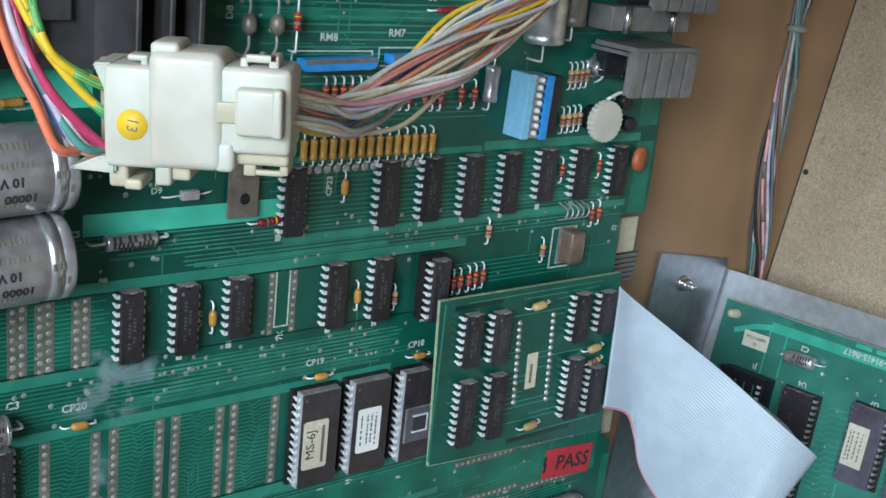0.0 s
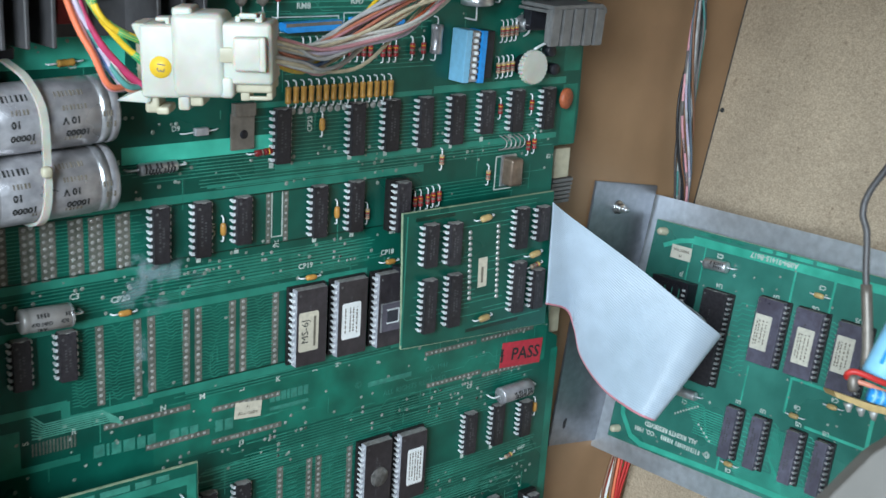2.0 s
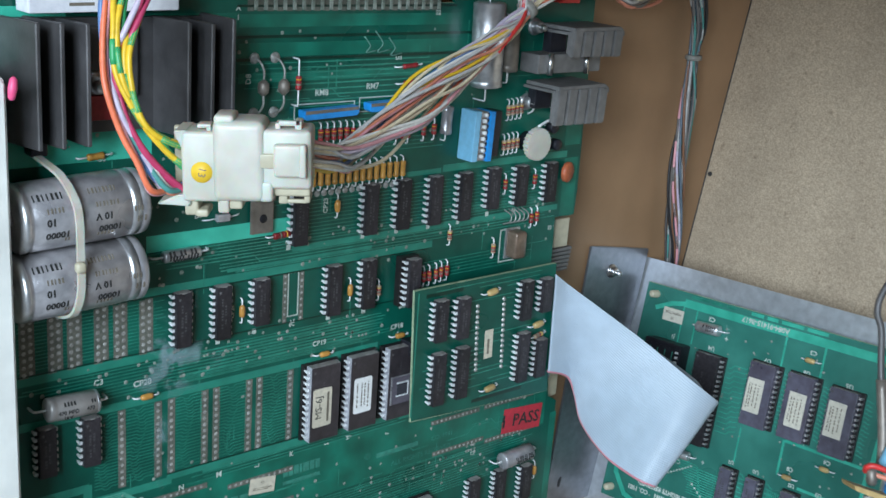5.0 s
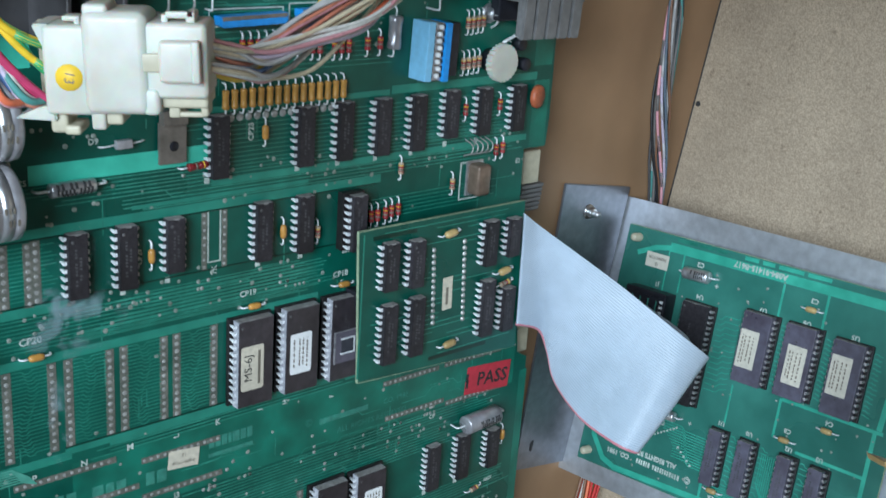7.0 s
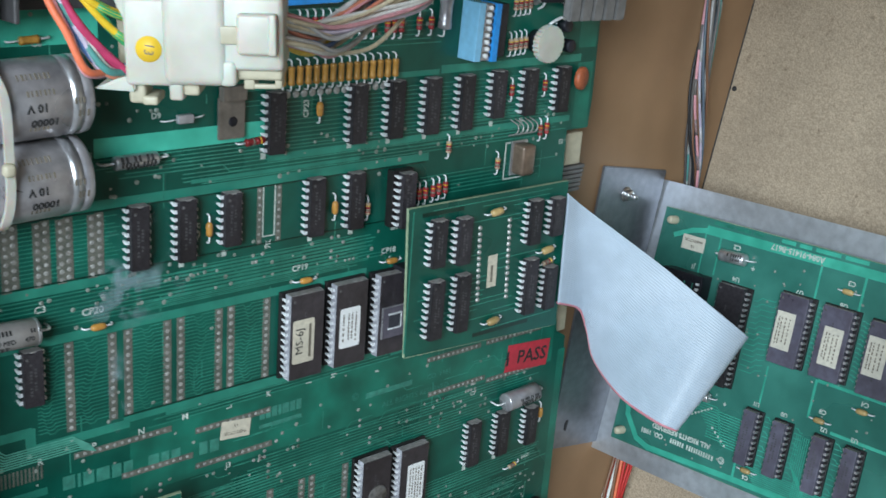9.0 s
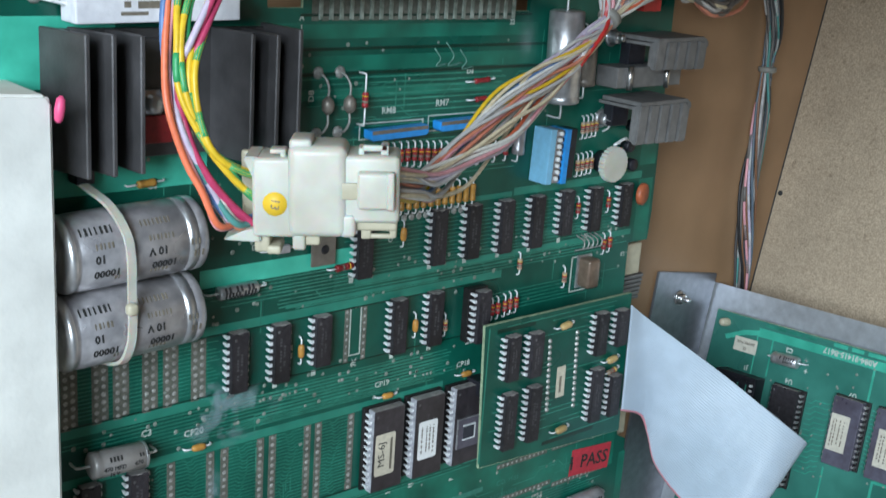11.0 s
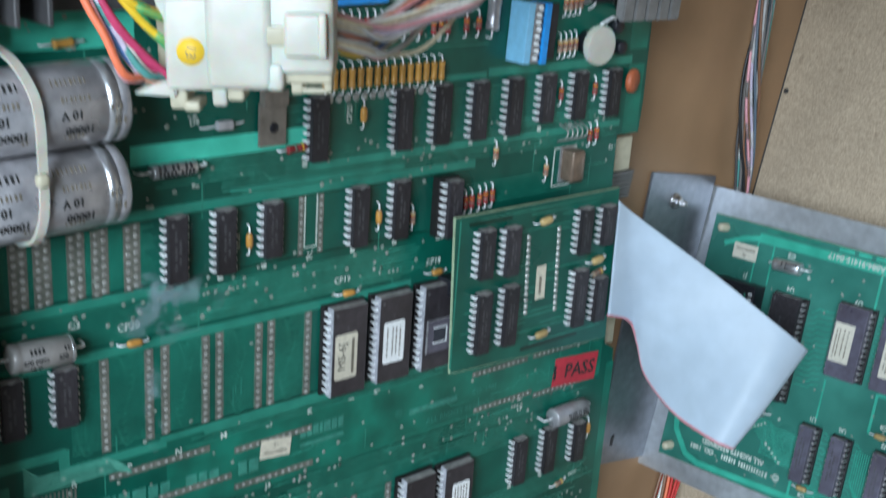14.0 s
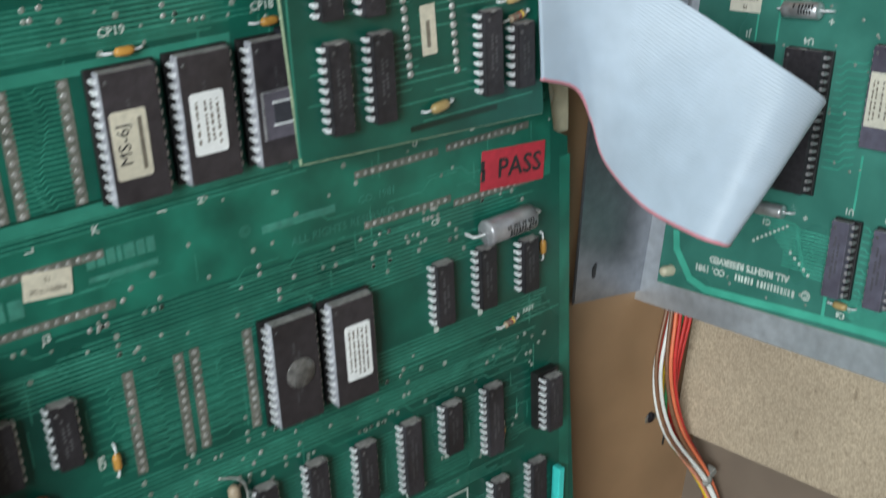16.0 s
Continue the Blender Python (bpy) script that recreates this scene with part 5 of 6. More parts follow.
part("laminate_edge", prism([(-34, 48.1), (35.5, 47.5), (37.8, -110), (-34, -110)], 0.2, 1.3), LAMINATE, lower, "pale cut edge")
for i, bar in enumerate(((-34, 33, 39.5, 43.2), (31, 34.6, -100, 43), (-34, 33, -107, -100))):
    part("ground_bar", strips([bar], -0.08 - 0.004 * i, 0), PCB_LIGHT, lower, "lighter green border")
tagged(part("copper_trace", strips([(-30 + rng.uniform(0, 20), 28 - rng.uniform(0, 20), z, z + 0.4) for z in [37 - 2.1 * k for k in range(60)]], -0.05, 0), TRACE, lower), kind="stuff")
for x0, x1 in ((-23, -16), (-14, -4), (-2, 9), (11, 17), (19, 24)):
    part("name_bar", box(x0, x1, -0.12, 0, 43.6, 46.0), SILKDIM, lower)
part("plug_strip", box(-30, 30, 1.5, DB2H - 0.2, -12, -4, 0.5), BLACK, lower)
for x, z, n in ((-89.4, -76, 16), (-74.5, -76.5, 16), (-60.8, -100, 14), (-74.4, -100, 14), (-88.8, -99.5, 16), (-89, -124, 16), (-74.4, -124, 16), (-61, -124, 14), (-103.5, -76, 16), (-103, -100, 16)):
    chip(n, x + 3.81, z, h=DB2H, label="black logic chip on the lower plug-in board", group="chips on the lower plug-in board")
B2 = MAIN @ pose(0, -DB2H * MM, 0)
axial(-59.6, -76, 92, 5.5, 1.3, 12, RED, "resistor", "red banded resistor on the lower plug-in board", "resistor", "", bands_a, base=B2, h=3)
axial(-55.5, -74.8, 92, 5.5, 1.3, 12, BEIGE, "resistor", "beige banded resistor on the lower plug-in board", "resistor", "", bands_a, base=B2, h=3)
axial(-58, -115.5, 92, 5.5, 1.3, 10, BEIGE, "resistor", "beige banded resistor on the lower plug-in board", "resistor", "", bands_a, base=B2, h=3)

# ---- the big nylon plug and its wires ----
plug_axis = Matrix(((0.775, 0.632, 0.0), (-0.632, 0.775, 0.0), (0.0, 0.0, 1.0))).to_4x4()
PLUG = MAIN @ pose(-0.0755, -0.0690, 0.0995) @ plug_axis @ pose(0, 0, 0, 0, -2.5, 0) @ Matrix.Scale(0.86, 4)
plug = thing("wire_plug", PLUG, "milky white nylon wire plug hanging in front of the board", "connector")
part("socket_half", rounded(-16.2, -3, -7.2, 9, -11.2, 12.2, 1.3), NYLON, plug)
part("socket_mouth", prism([(-25.2, -12.6), (-14, -13.2), (-14, -9.0), (-18, -9.4)], -5.8, 9, 0.5), NYLON, plug, "flared open mouth")
part("socket_mouth", prism([(-18.6, 12.3), (-14, 12.4), (-14, 7.4), (-16.0, 6.4)], -6.8, 9, 0.5), NYLON, plug)
# far, recessed and lower parts get the yellower tone as painted shade
part("mouth_back", rounded(-21, -14, 6.4, 9, -11, 11.5, 0.8), NYLON_AGED_SHADED, plug, "far side of the mouth, shade painted in")
part("flange", rounded(-5.8, 11.2, -8.8, 8.4, -10.8, 16.1, 2.6), NYLON, plug)
part("flange_tooth", rounded(-5.4, 1.2, -7.4, 5, 13.2, 17.8, 1.2), NYLON, plug)
part("flange_tooth", rounded(-4.8, -1.0, -6.6, 5, -15.2, -9, 0.9), NYLON, plug)
part("flange_tooth", rounded(-1.6, 3.2, -5.4, 5, -14.0, -9, 0.9), NYLON_AGED_SHADED, plug)
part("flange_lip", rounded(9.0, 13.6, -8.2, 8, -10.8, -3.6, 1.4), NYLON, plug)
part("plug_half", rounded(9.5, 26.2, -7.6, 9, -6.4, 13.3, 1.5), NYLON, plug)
part("lower_rim", rounded(10, 25.6, -5.0, 9, -9.4, -4.4, 1.0), NYLON_AGED_SHADED, plug, "yellowed lower rim, shade painted in")
latch = part("latch", rounded(14.2, 24.4, -10.8, -6, -1.6, 9.2, 1.1), NYLON, plug, "raised square latch")
part("latch_rib", rounded(22.6, 24.8, -11.5, -8, -1.6, 9.4, 0.7), NYLON, latch)
part("latch_gap", rounded(8.7, 14.6, -8.5, -6.4, 0.8, 5.6, 0.4), NYLON_AGED_SHADED, latch, "yellowed latch opening, shade painted in")
part("upper_clip", rounded(14.2, 16.0, -4.8, 2, 12, 15.2, 0.5), NYLON, plug)
part("upper_clip", rounded(15.4, 22.8, -4.8, -3.2, 14.2, 16.0, 0.5), NYLON, plug)
part("upper_clip", rounded(20.6, 22.9, -4.8, 2, 12, 16.0, 0.5), NYLON, plug)
part("upper_clip", rounded(-11.2, -6.6, -4.6, 1, 12.9, 14.3, 0.5), NYLON, plug)
part("upper_clip", rounded(-8.2, -6.6, -4.6, 1, 11.5, 14.0, 0.5), NYLON, plug)
part("lower_clip", rounded(-16.2, -11.6, -4.0, 6, -16.8, -10.4, 1.0), NYLON_AGED_SHADED, plug, "yellowed lower clip, shade painted in")
part("lower_clip", rounded(-12.6, -8.4, -4.4, 6, -17.2, -14.6, 0.8), NYLON_AGED_SHADED, plug)
part("lower_clip", rounded(15.0, 18.0, -3.8, 4, -12.2, -8, 0.6), NYLON_AGED_SHADED, plug)
part("lower_clip", rounded(17.6, 24.4, -3.6, -2.0, -12.0, -10.6, 0.5), NYLON_AGED_SHADED, plug)
part("lower_clip", rounded(23.4, 25.4, -3.8, 4, -11.8, -7, 0.6), NYLON_AGED_SHADED, plug)
part("dot_sticker", lathe([(-7.34, 3.5), (-7.1, 3.55)], "y", 30, (-9.6, 0, -1.2)), YELLOW, plug, "round yellow sticker")
lettering("13", 3.6, -9.6, -1.2, 7.4, FADED, plug, turn=-100)


def on_plug(x, y, z):
    p = MAIN.inverted() @ PLUG @ Vector((x * MM, y * MM, z * MM))
    return tuple(c / MM for c in p)


harness = thing("wire_harness", MAIN, "bundle of bright orange, yellow, green and violet wires into the plug", "wires")
wr = random.Random(3)
LEAVES = {"orange": ((-102, -46, 157), (-105, -49.3, 144), (-107.4, -52.7, 131), (-108.2, -56, 121), (-105.3, -58.7, 109), (-102, -61.3, 101), (-98, -63, 92.5)),
          "teal": ((-99, -45, 157), (-103.6, -48.5, 144), (-106, -51, 131), (-105.5, -54.5, 119.6), (-103, -57, 110), (-99, -60, 100.7), (-93, -62, 92)),
          "magenta": ((-88, -51, 157), (-94.8, -54, 146.6), (-100, -55, 136.4), (-104.5, -54, 126), (-103, -57, 114.5), (-97.6, -60, 102), (-87, -61, 91)),
          "inner": ((-93.4, -47, 157), (-99.5, -50.3, 146.6), (-103.4, -53.7, 136.5), (-103.8, -57, 125), (-101, -60, 114.3), (-96, -62.5, 106), (-87.5, -63, 98.6)),
          "outer": ((-85, -46, 157), (-91.7, -50.3, 148), (-97.3, -53.7, 139), (-101.8, -57, 129), (-101.3, -59.7, 117), (-97.8, -62.3, 109.7), (-87.5, -63, 104))}
for line_name, c, shift, weave in (("orange", "orange", 0, 0), ("orange", "pink", 1.6, 0.4), ("teal", "teal", 0, 0.6), ("teal", "white", 1.6, 1), ("teal", "blue", -1.0, 1.2), ("teal", "lilac", 0.6, 1.4),
                                   ("teal", "salmon", 3.0, 1.2), ("teal", "white", 4.2, 1.2), ("orange", "slate", 3.0, 1.0), ("teal", "teal", 2.4, 1.5),
                                   ("magenta", "magenta", 0, 1.2), ("magenta", "magenta", 1.4, 1.0), ("magenta", "lilac", -1.2, 1.2), ("inner", "yellow", 0, 0.5), ("inner", "green", 1.6, 0.9), ("inner", "yellow", -1.5, 0.8),
                                   ("outer", "yellow", 0, 0), ("outer", "yellow", -1.8, 0.7)):
    line = LEAVES[line_name]
    pts = []
    for n, (x, y, z) in enumerate(line):
        pts.append((x + shift * (1 - 0.1 * n) + wr.uniform(-weave, weave), y + abs(shift) * 0.5 + wr.uniform(-weave, weave), z + wr.uniform(-0.5, 0.5) - 0.3 * shift))
    top = pts[0]
    end = pts[-1]
    pts = [(top[0] + 9 + weave, top[1] + 12, 200), (top[0] + 4, top[1] + 4, 176)] + pts + [(end[0] + 9, end[1] + 4, end[2] - 0.5)]
    part("wire", tube(pts, 0.88, 8, 7), WIRE[c], harness)
    if c == "yellow":
        band = [Vector(p) for p in smooth_path(pts, 7)]
        k = wr.randint(4, 9)
        for a in range(k, len(band) - 4, 11):
            if a + 4 < len(band):
                part("green_stripe", tube(band[a:a + 5], 0.92, 8, 1), WIRE["green"], harness)

fan = thing("wire_harness", MAIN, "twisted bundle of grey, tan, red and yellow wires leaving the plug", "wires")
cols = ["tan", "grey", "white", "yellow", "pink", "white", "lilac", "grey", "salmon", "tan", "tan", "yellow", "salmon", "grey", "white", "tan", "pink", "grey", "tan", "lilac", "blue", "salmon", "grey", "tan", "white", "lilac", "orange", "grey", "tan", "pink", "grey", "white"]
CENTRE = ((-46, -74, 99.5, 4.2), (-33, -66, 97.5, 5.0), (-12, -54, 100.0, 7.0), (12, -44.5, 108.5, 8.0), (36, -35, 116.0, 7.0), (58, -28.5, 124.0, 5.2), (72, -24.5, 130.5, 4.0), (82, -22, 136.0, 2.9))
for i, c in enumerate(cols):
    a = wr.uniform(0, 2 * math.pi)
    d = math.sqrt(wr.uniform(0.05, 1.0))
    turns = wr.uniform(0.25, 1.05)
    j = lambda q: wr.uniform(-q, q)
    s = on_plug(22, -3 + 7 * math.cos(a) * d, 5.0 + 5.0 * math.sin(a) * d)
    pts = [s]
    for n, (x, y, z, r) in enumerate(CENTRE):
        b = a + turns * n
        pts.append((x + 0.5 * r * d * math.sin(b) * -0.6 + j(1.0), y + 0.7 * r * d * math.cos(b) + j(0.8), z + r * d * math.sin(b) + j(0.25 * r)))
    if i % 3 == 0:
        pts += [(89 + j(2), -22 + j(2), 144 + j(2)), (84 + j(5), -22 + j(3), 156), (62 + j(8), -20 + j(3), 166 + j(4)), (40 + j(12), -14, 175)]
    else:
        pts += [(96 + j(2.5), -22 + j(2), 143 + j(2.6)), (117 + j(2), -20 + j(2), 149 + j(2.5)), (140, -16 + j(2), 150 + j(4)), (172 + j(3), -6 + j(3), 147 + j(6)), (210 + j(2), 6 + j(2), 156 + j(3)), (238 + j(2), 14 + j(2), 175 + j(3))]
    part("wire", tube(pts, 0.64, 7, 6), WIRE[c], fan)
# strands from above, joining at the upper tie, and the dark sagging run to the corner
for i in range(22):
    j = lambda q: wr.uniform(-q, q)
    c = wr.choice(["salmon", "pink", "grey", "drab", "tan", "drab", "brown", "grey", "white", "slate"])
    pts = [(22 + i * 2.2, -6 + j(3), 176), (48 + j(6), -14 + j(4), 168 + j(4)), (78 + j(5), -19 + j(4), 161 + j(4)), (104 + j(3), -20 + j(3), 154 + j(3.5)), (121, -19.5 + j(2.4), 150.5 + j(2.6)), (136 + j(4), -17 + j(3), 146.5 + j(4)), (158 + j(5), -12 + j(4), 142 + j(6)), (184 + j(5), -3 + j(4), 146 + j(6)), (206 + j(4), 6 + j(3), 158 + j(4)), (222 + j(4), 12, 185), (230, 14, 215)]
    part("wire", tube(pts, 0.85, 7, 5), WIRE[c], fan)
for i in range(18):
    j = lambda q: wr.uniform(-q, q)
    c = wr.choice(["drab", "dark", "slate", "grey", "drab", "brown", "dark"])
    pts = [(96 + j(3), -22 + j(2), 145 + j(3)), (112 + j(2), -20 + j(2), 150 + j(2.5)), (122 + j(1), -19.5 + j(2), 150.5 + j(2.2)), (138 + j(4), -17 + j(3), 145.5 + j(3.5)), (160 + j(5), -11 + j(4), 141 + j(4)), (184 + j(5), -2 + j(4), 146 + j(4)), (204 + j(3), 6 + j(3), 160 + j(4)), (214 + j(4), 10, 190), (220, 12, 220)]
    part("wire", tube(pts, 0.85, 7, 5), WIRE[c], fan)
for i in range(10):
    j = lambda q: wr.uniform(-q, q)
    c = wr.choice(["salmon", "pink", "pink", "red", "grey", "salmon"])
    pts = [(52 + i * 2.4, -8 + j(2), 176), (66 + 0.7 * i + j(2), -16 + j(2), 164 + j(2)), (77 + 0.5 * i + j(1.5), -21 + j(2), 152 + j(2)), (82 + j(2), -22 + j(2), 141 + j(2)), (76 + j(2), -24 + j(2), 133 + j(2)), (60 + j(3), -28 + j(2), 124 + j(3))]
    part("wire", tube(pts, 0.8, 7, 5), WIRE[c], fan)
tie_a = solid("cable_tie", lathe([(-1.6, 3.6), (-1.3, 4.3), (1.3, 4.3), (1.6, 3.6)], "x", 20), TIE, MAIN @ pose(0.0835, -0.022, 0.1375, 0, -40, 0), "pale nylon tie round the wire bundle", "cable tie")
tie_b = solid("tape_wrap", lathe([(-5, 4.0), (-4, 4.8), (4, 4.8), (5, 4.0)], "x", 18), BLACK, MAIN @ pose(0.121, -0.0185, 0.1505, 0, -14, 0), "black tape wrapped round the wire bundle", "tape")

CORNER = ((240, 208, 5), (236, 180, 5.2), (239, 154, 5.6), (247, 140, 5.6), (251, 122, 5.0), (250.5, 107, 3.4), (251.5, 86, 5), (249.5, 58, 5.5), (250, 38, 5.4), (252.5, 18, 5.2), (255, -2, 5.0), (256, -50, 5.0))
cornerw = thing("wire_harness", MAIN, "thin bundle of dull red, white, teal and dark wires", "wires")
for i, c in enumerate(["slate", "grey", "teal", "drab", "dark", "drab", "slate", "teal", "black", "brown", "slate", "dark", "brown", "lilac", "brown", "drab", "pink", "slate", "drab", "dark"]):
    a = 2 * math.pi * i / 20
    j = lambda q: wr.uniform(-q, q)
    pts = []
    for n, (x, z, r) in enumerate(CORNER):
        tw = a + (0.5 + 0.1 * (i % 5)) * n
        q = r * (0.35 + 0.65 * ((i * 7) % 20) / 19)
        pts.append((x + q * math.cos(tw) + j(0.8), 21 + 0.7 * q * math.sin(tw) + j(0.5), z))
    wire = part("wire", tube(pts, 0.68, 7, 5), WIRE[c], cornerw)
    if i % 3 == 1:
        flecks = smooth_path(pts, 5)
        for k in range(2 + i % 4, len(flecks) - 3, 5):
            part("stripe", tube(flecks[k:k + 3], 0.71, 7, 1), WIRE["grey" if i % 2 else "drab"], wire)
lowerw = thing("wire_harness", MAIN, "bundle of red, white, yellow and green wires under the bracket", "wires")
for i, c in enumerate(["red", "white", "red", "yellow", "green", "brown", "red", "salmon", "red", "orange", "red", "white", "brown", "red", "green"]):
    a = 2 * math.pi * i * 4 / 15
    j = lambda q: wr.uniform(-q, q)
    pts = []
    for n, (x, y, z, r) in enumerate(((250, 21, -70, 4), (236, 20.5, -128, 4.5), (229, 19, -150, 5.5), (221, 17, -174, 5.0), (226, 16, -202, 4.2), (240.5, 10.5, -231, 2.4), (239.5, 1.5, -248, 3.0), (235.5, -3, -268, 3.6), (231, -7, -300, 3.8), (226, -11, -345, 4))):
        pts.append((x + r * math.cos(a + (0.5 + 0.12 * (i % 4)) * n) + j(1.3), y + 0.7 * r * math.sin(a + (0.5 + 0.12 * (i % 4)) * n) + j(0.7), z))
    part("wire", tube(pts, 0.82, 7, 6), WIRE[c], lowerw)
solid("cable_tie", lathe([(-1.4, 3.6), (-1, 4.4), (1, 4.4), (1.4, 3.6)], "z", 18), TIE, MAIN @ pose(0.2505, 0.021, 0.107), "pale nylon tie on the corner wires", "cable tie")
tie_c = solid("cable_tie", lathe([(-1.2, 3.0), (-0.9, 3.6), (0.9, 3.6), (1.2, 3.0)], "z", 18), TIE, MAIN @ pose(0.2405, 0.0105, -0.231, 0, -25, 0), "clear nylon tie with a square head", "cable tie")
part("lock_head", box(2.8, 6.5, -2, 2, -1.8, 1.8, 0.6), TIE, tie_c)

# ---- grey ribbon cable ----
TOPL = smooth_path([(120.5, -17.6, 20.5), (128.5, -19.5, 14.5), (140, -30, 4.5), (151, -46, -6.8), (159, -63, -17.6), (164.6, -72.4, -24.4), (170, -75.4, -29), (174.6, -74.6, -32.2), (177.7, -71.4, -34.6)], 10)
BOTL = smooth_path([(122.5, -17.4, -26.5), (136, -17.4, -32), (141, -19, -42), (141.2, -25, -54), (137.0, -44, -61.2), (135.8, -63, -63.6), (139.6, -70.2, -65.6), (144.2, -69.4, -67.2), (147.7, -65.8, -68)], 10)
bm = bmesh.new()
grid = []
RN = 50
for i in range(len(TOPL)):
    row = []
    a, b = TOPL[i], BOTL[i]
    t_dir = (TOPL[min(i + 1, len(TOPL) - 1)] - TOPL[max(i - 1, 0)])
    nrm = t_dir.cross(b - a).normalized()
    s = i / (len(TOPL) - 1)
    for k in range(RN * 4 + 1):
        v = k / (RN * 4)
        bulge = 5.0 * math.sin(math.pi * v) * math.sin(math.pi * min(1.0, s * 1.12)) if s < 0.89 else 0.0
        ridge = 0.16 * abs(math.sin(math.pi * RN * v))
        row.append(bm.verts.new((a.lerp(b, v) + nrm * (-bulge * 0.6 - ridge)) * MM))
    grid.append(row)
for r0, r1 in zip(grid, grid[1:]):
    for k in range(len(r0) - 1):
        bm.faces.new((r0[k], r0[k + 1], r1[k + 1], r1[k])).smooth = True
ribbon = thing("ribbon_cable", MAIN, "wide grey ribbon cable folded between two boards", "ribbon cable")
front = part("front_run", bm, RIBBON, ribbon)
sol = front.modifiers.new("thickness", "SOLIDIFY")
sol.thickness, sol.offset = 0.0007, 0.0
part("marker_conductor", tube([BOTL[k] for k in range(0, len(BOTL))], 0.65, 6, 1), RIBBON_EDGE, ribbon, "pink marker edge of the ribbon")
bm = bmesh.new()
ja, jb = MAIN.inverted() @ AUX @ Vector((0.0075, -0.0095, 0.006)), MAIN.inverted() @ AUX @ Vector((0.0075, -0.0095, -0.036))
ja, jb = ja / MM, jb / MM
backt = smooth_path([tuple(TOPL[-1]), (184, -62, -36.5), (197, -46, -37), tuple(ja.lerp(jb, 0.0))], 8)
backb = smooth_path([tuple(BOTL[-1]), (153, -58, -69.5), (170, -40, -71), tuple(ja.lerp(jb, 1.0))], 8)
rows = []
for p, q in zip(backt, backb):
    rows.append([bm.verts.new(p.lerp(q, k / 40) * MM) for k in range(41)])
for r0, r1 in zip(rows, rows[1:]):
    for k in range(40):
        bm.faces.new((r0[k], r0[k + 1], r1[k + 1], r1[k])).smooth = True
back = part("back_run", bm, RIBBON, ribbon, "returning run behind the fold")
sol = back.modifiers.new("thickness", "SOLIDIFY")
sol.thickness = 0.0007

# ---- auxiliary board on the bracket ----
aux = thing("circuit_board", AUX, "smaller green circuit board screwed to the steel bracket", "circuit board")
part("substrate", prism([(-15, 39.4), (131.5, 39.0), (130, -76.5), (-18.6, -80.6)], 0, 1.6), AUXPCB, aux)
part("laminate_edge", prism([(-15.2, 39.6), (131.7, 39.2), (130.2, -76.7), (-18.8, -80.8)], 0.3, 1.3), LAMINATE, aux, "pale cut edge")
for i, bar in enumerate(((10, 122, 31.6, 35.8), (69.9, 70.9, 13.6, 32), (90.8, 91.9, 16.5, 32), (79.8, 81, -35, -17.4), (56, 56.8, -37, -19), (81, 127, -18.4, -16.9), (122.6, 124.4, -60, -17), (92, 124, -38.6, -37.2),
                         (17.9, 18.7, 13.6, 32), (50.8, 52, -75, -66.5), (9.6, 10.2, 12, 31.8))):
    part("ground_bar", strips([bar], -0.06 - 0.003 * i, 0), AUXLIGHT, aux)
part("ground_bar", track([[(-12.5, -60), (-11.5, -66), (-4, -75.6), (3.5, -78.0), (50, -75.6), (130, -73)]], 2.8, 0.10), AUXLIGHT, aux, "bright curved ground track")
for bend in ([(11, 33.4), (2, 31.5), (-7, 27.4)], [(121.5, 33.8), (125, 26), (126.6, 14), (125, -16)]):
    part("ground_bar", track([bend], 2.4, 0.10), AUXLIGHT, aux, "bright curved ground track")
for x, z in ((-8.4, 34.2), (124.5, 32.6), (-12.8, -74.8), (122, -70)):
    part("standoff", lathe([(-5.5, 1.2), (-4.6, 1.9), (0, 2.1), (5.4, 2.6)], "y", 14, (x, 0, z)), NYLON_AGED_SHADED, aux, "cream nylon post")
for text, size, x, z in (("J1", 3.0, 6.6, 14.9), ("U4", 3.2, 30.7, 14.9), ("U7", 3.2, 63, 17.4), ("U6", 3.2, 84.4, 17.4), ("U5", 3.2, 106.6, 17.4), ("C2", 3.2, 27.7, 29.3), ("+", 4.0, 38, 22.0), ("C3", 3.0, 85.6, 27.6), ("C1", 3.0, 24.8, -47.6),
                         ("U1", 2.8, 55, -37.6), ("U0", 2.8, 69.4, -37.6), ("U2", 2.8, 88.9, -37.6), ("U3", 2.8, 103.3, -37.2), ("C8", 2.8, 86.6, -30.2), ("C4", 3.0, 104, -20.8), ("C6", 2.8, 57.8, -72.2), ("+", 3.4, 39.5, -43.0)):
    lettering(text, size, x, z, 0.12, SILK, aux, turn=180, bold=0.1)
lettering("A084-91415-B617", 3.6, 57.8, 34.2, 0.16, SILK, aux, turn=180, bold=0.12)
lettering("ALL RIGHTS RESERVED", 3.3, 20.4, -65.7, 0.14, SILK, aux, turn=181.5, bold=0.16)
lettering("CO. 1981", 3.3, 4.4, -70.2, 0.14, SILK, aux, turn=181.5, bold=0.16)
x = 15.4
for w in (2.2, 2.2, 2.2, 0.0, 2.4, 2.2, 2.2, 2.2, 1.0, 2.6):
    if w:
        part("name_bar", box(x, x + w * 0.32, -0.12, 0, -71.2, -68.8), SILK, aux)
        part("name_bar", box(x + w * 0.62, x + w, -0.12, 0, -71.2, -68.8), SILK, aux)
    x += w + 0.5 if w else 1.2
lettering("\u00a9", 4.6, 44.2, -69.0, 0.14, SILK, aux, turn=180, bold=0.1)
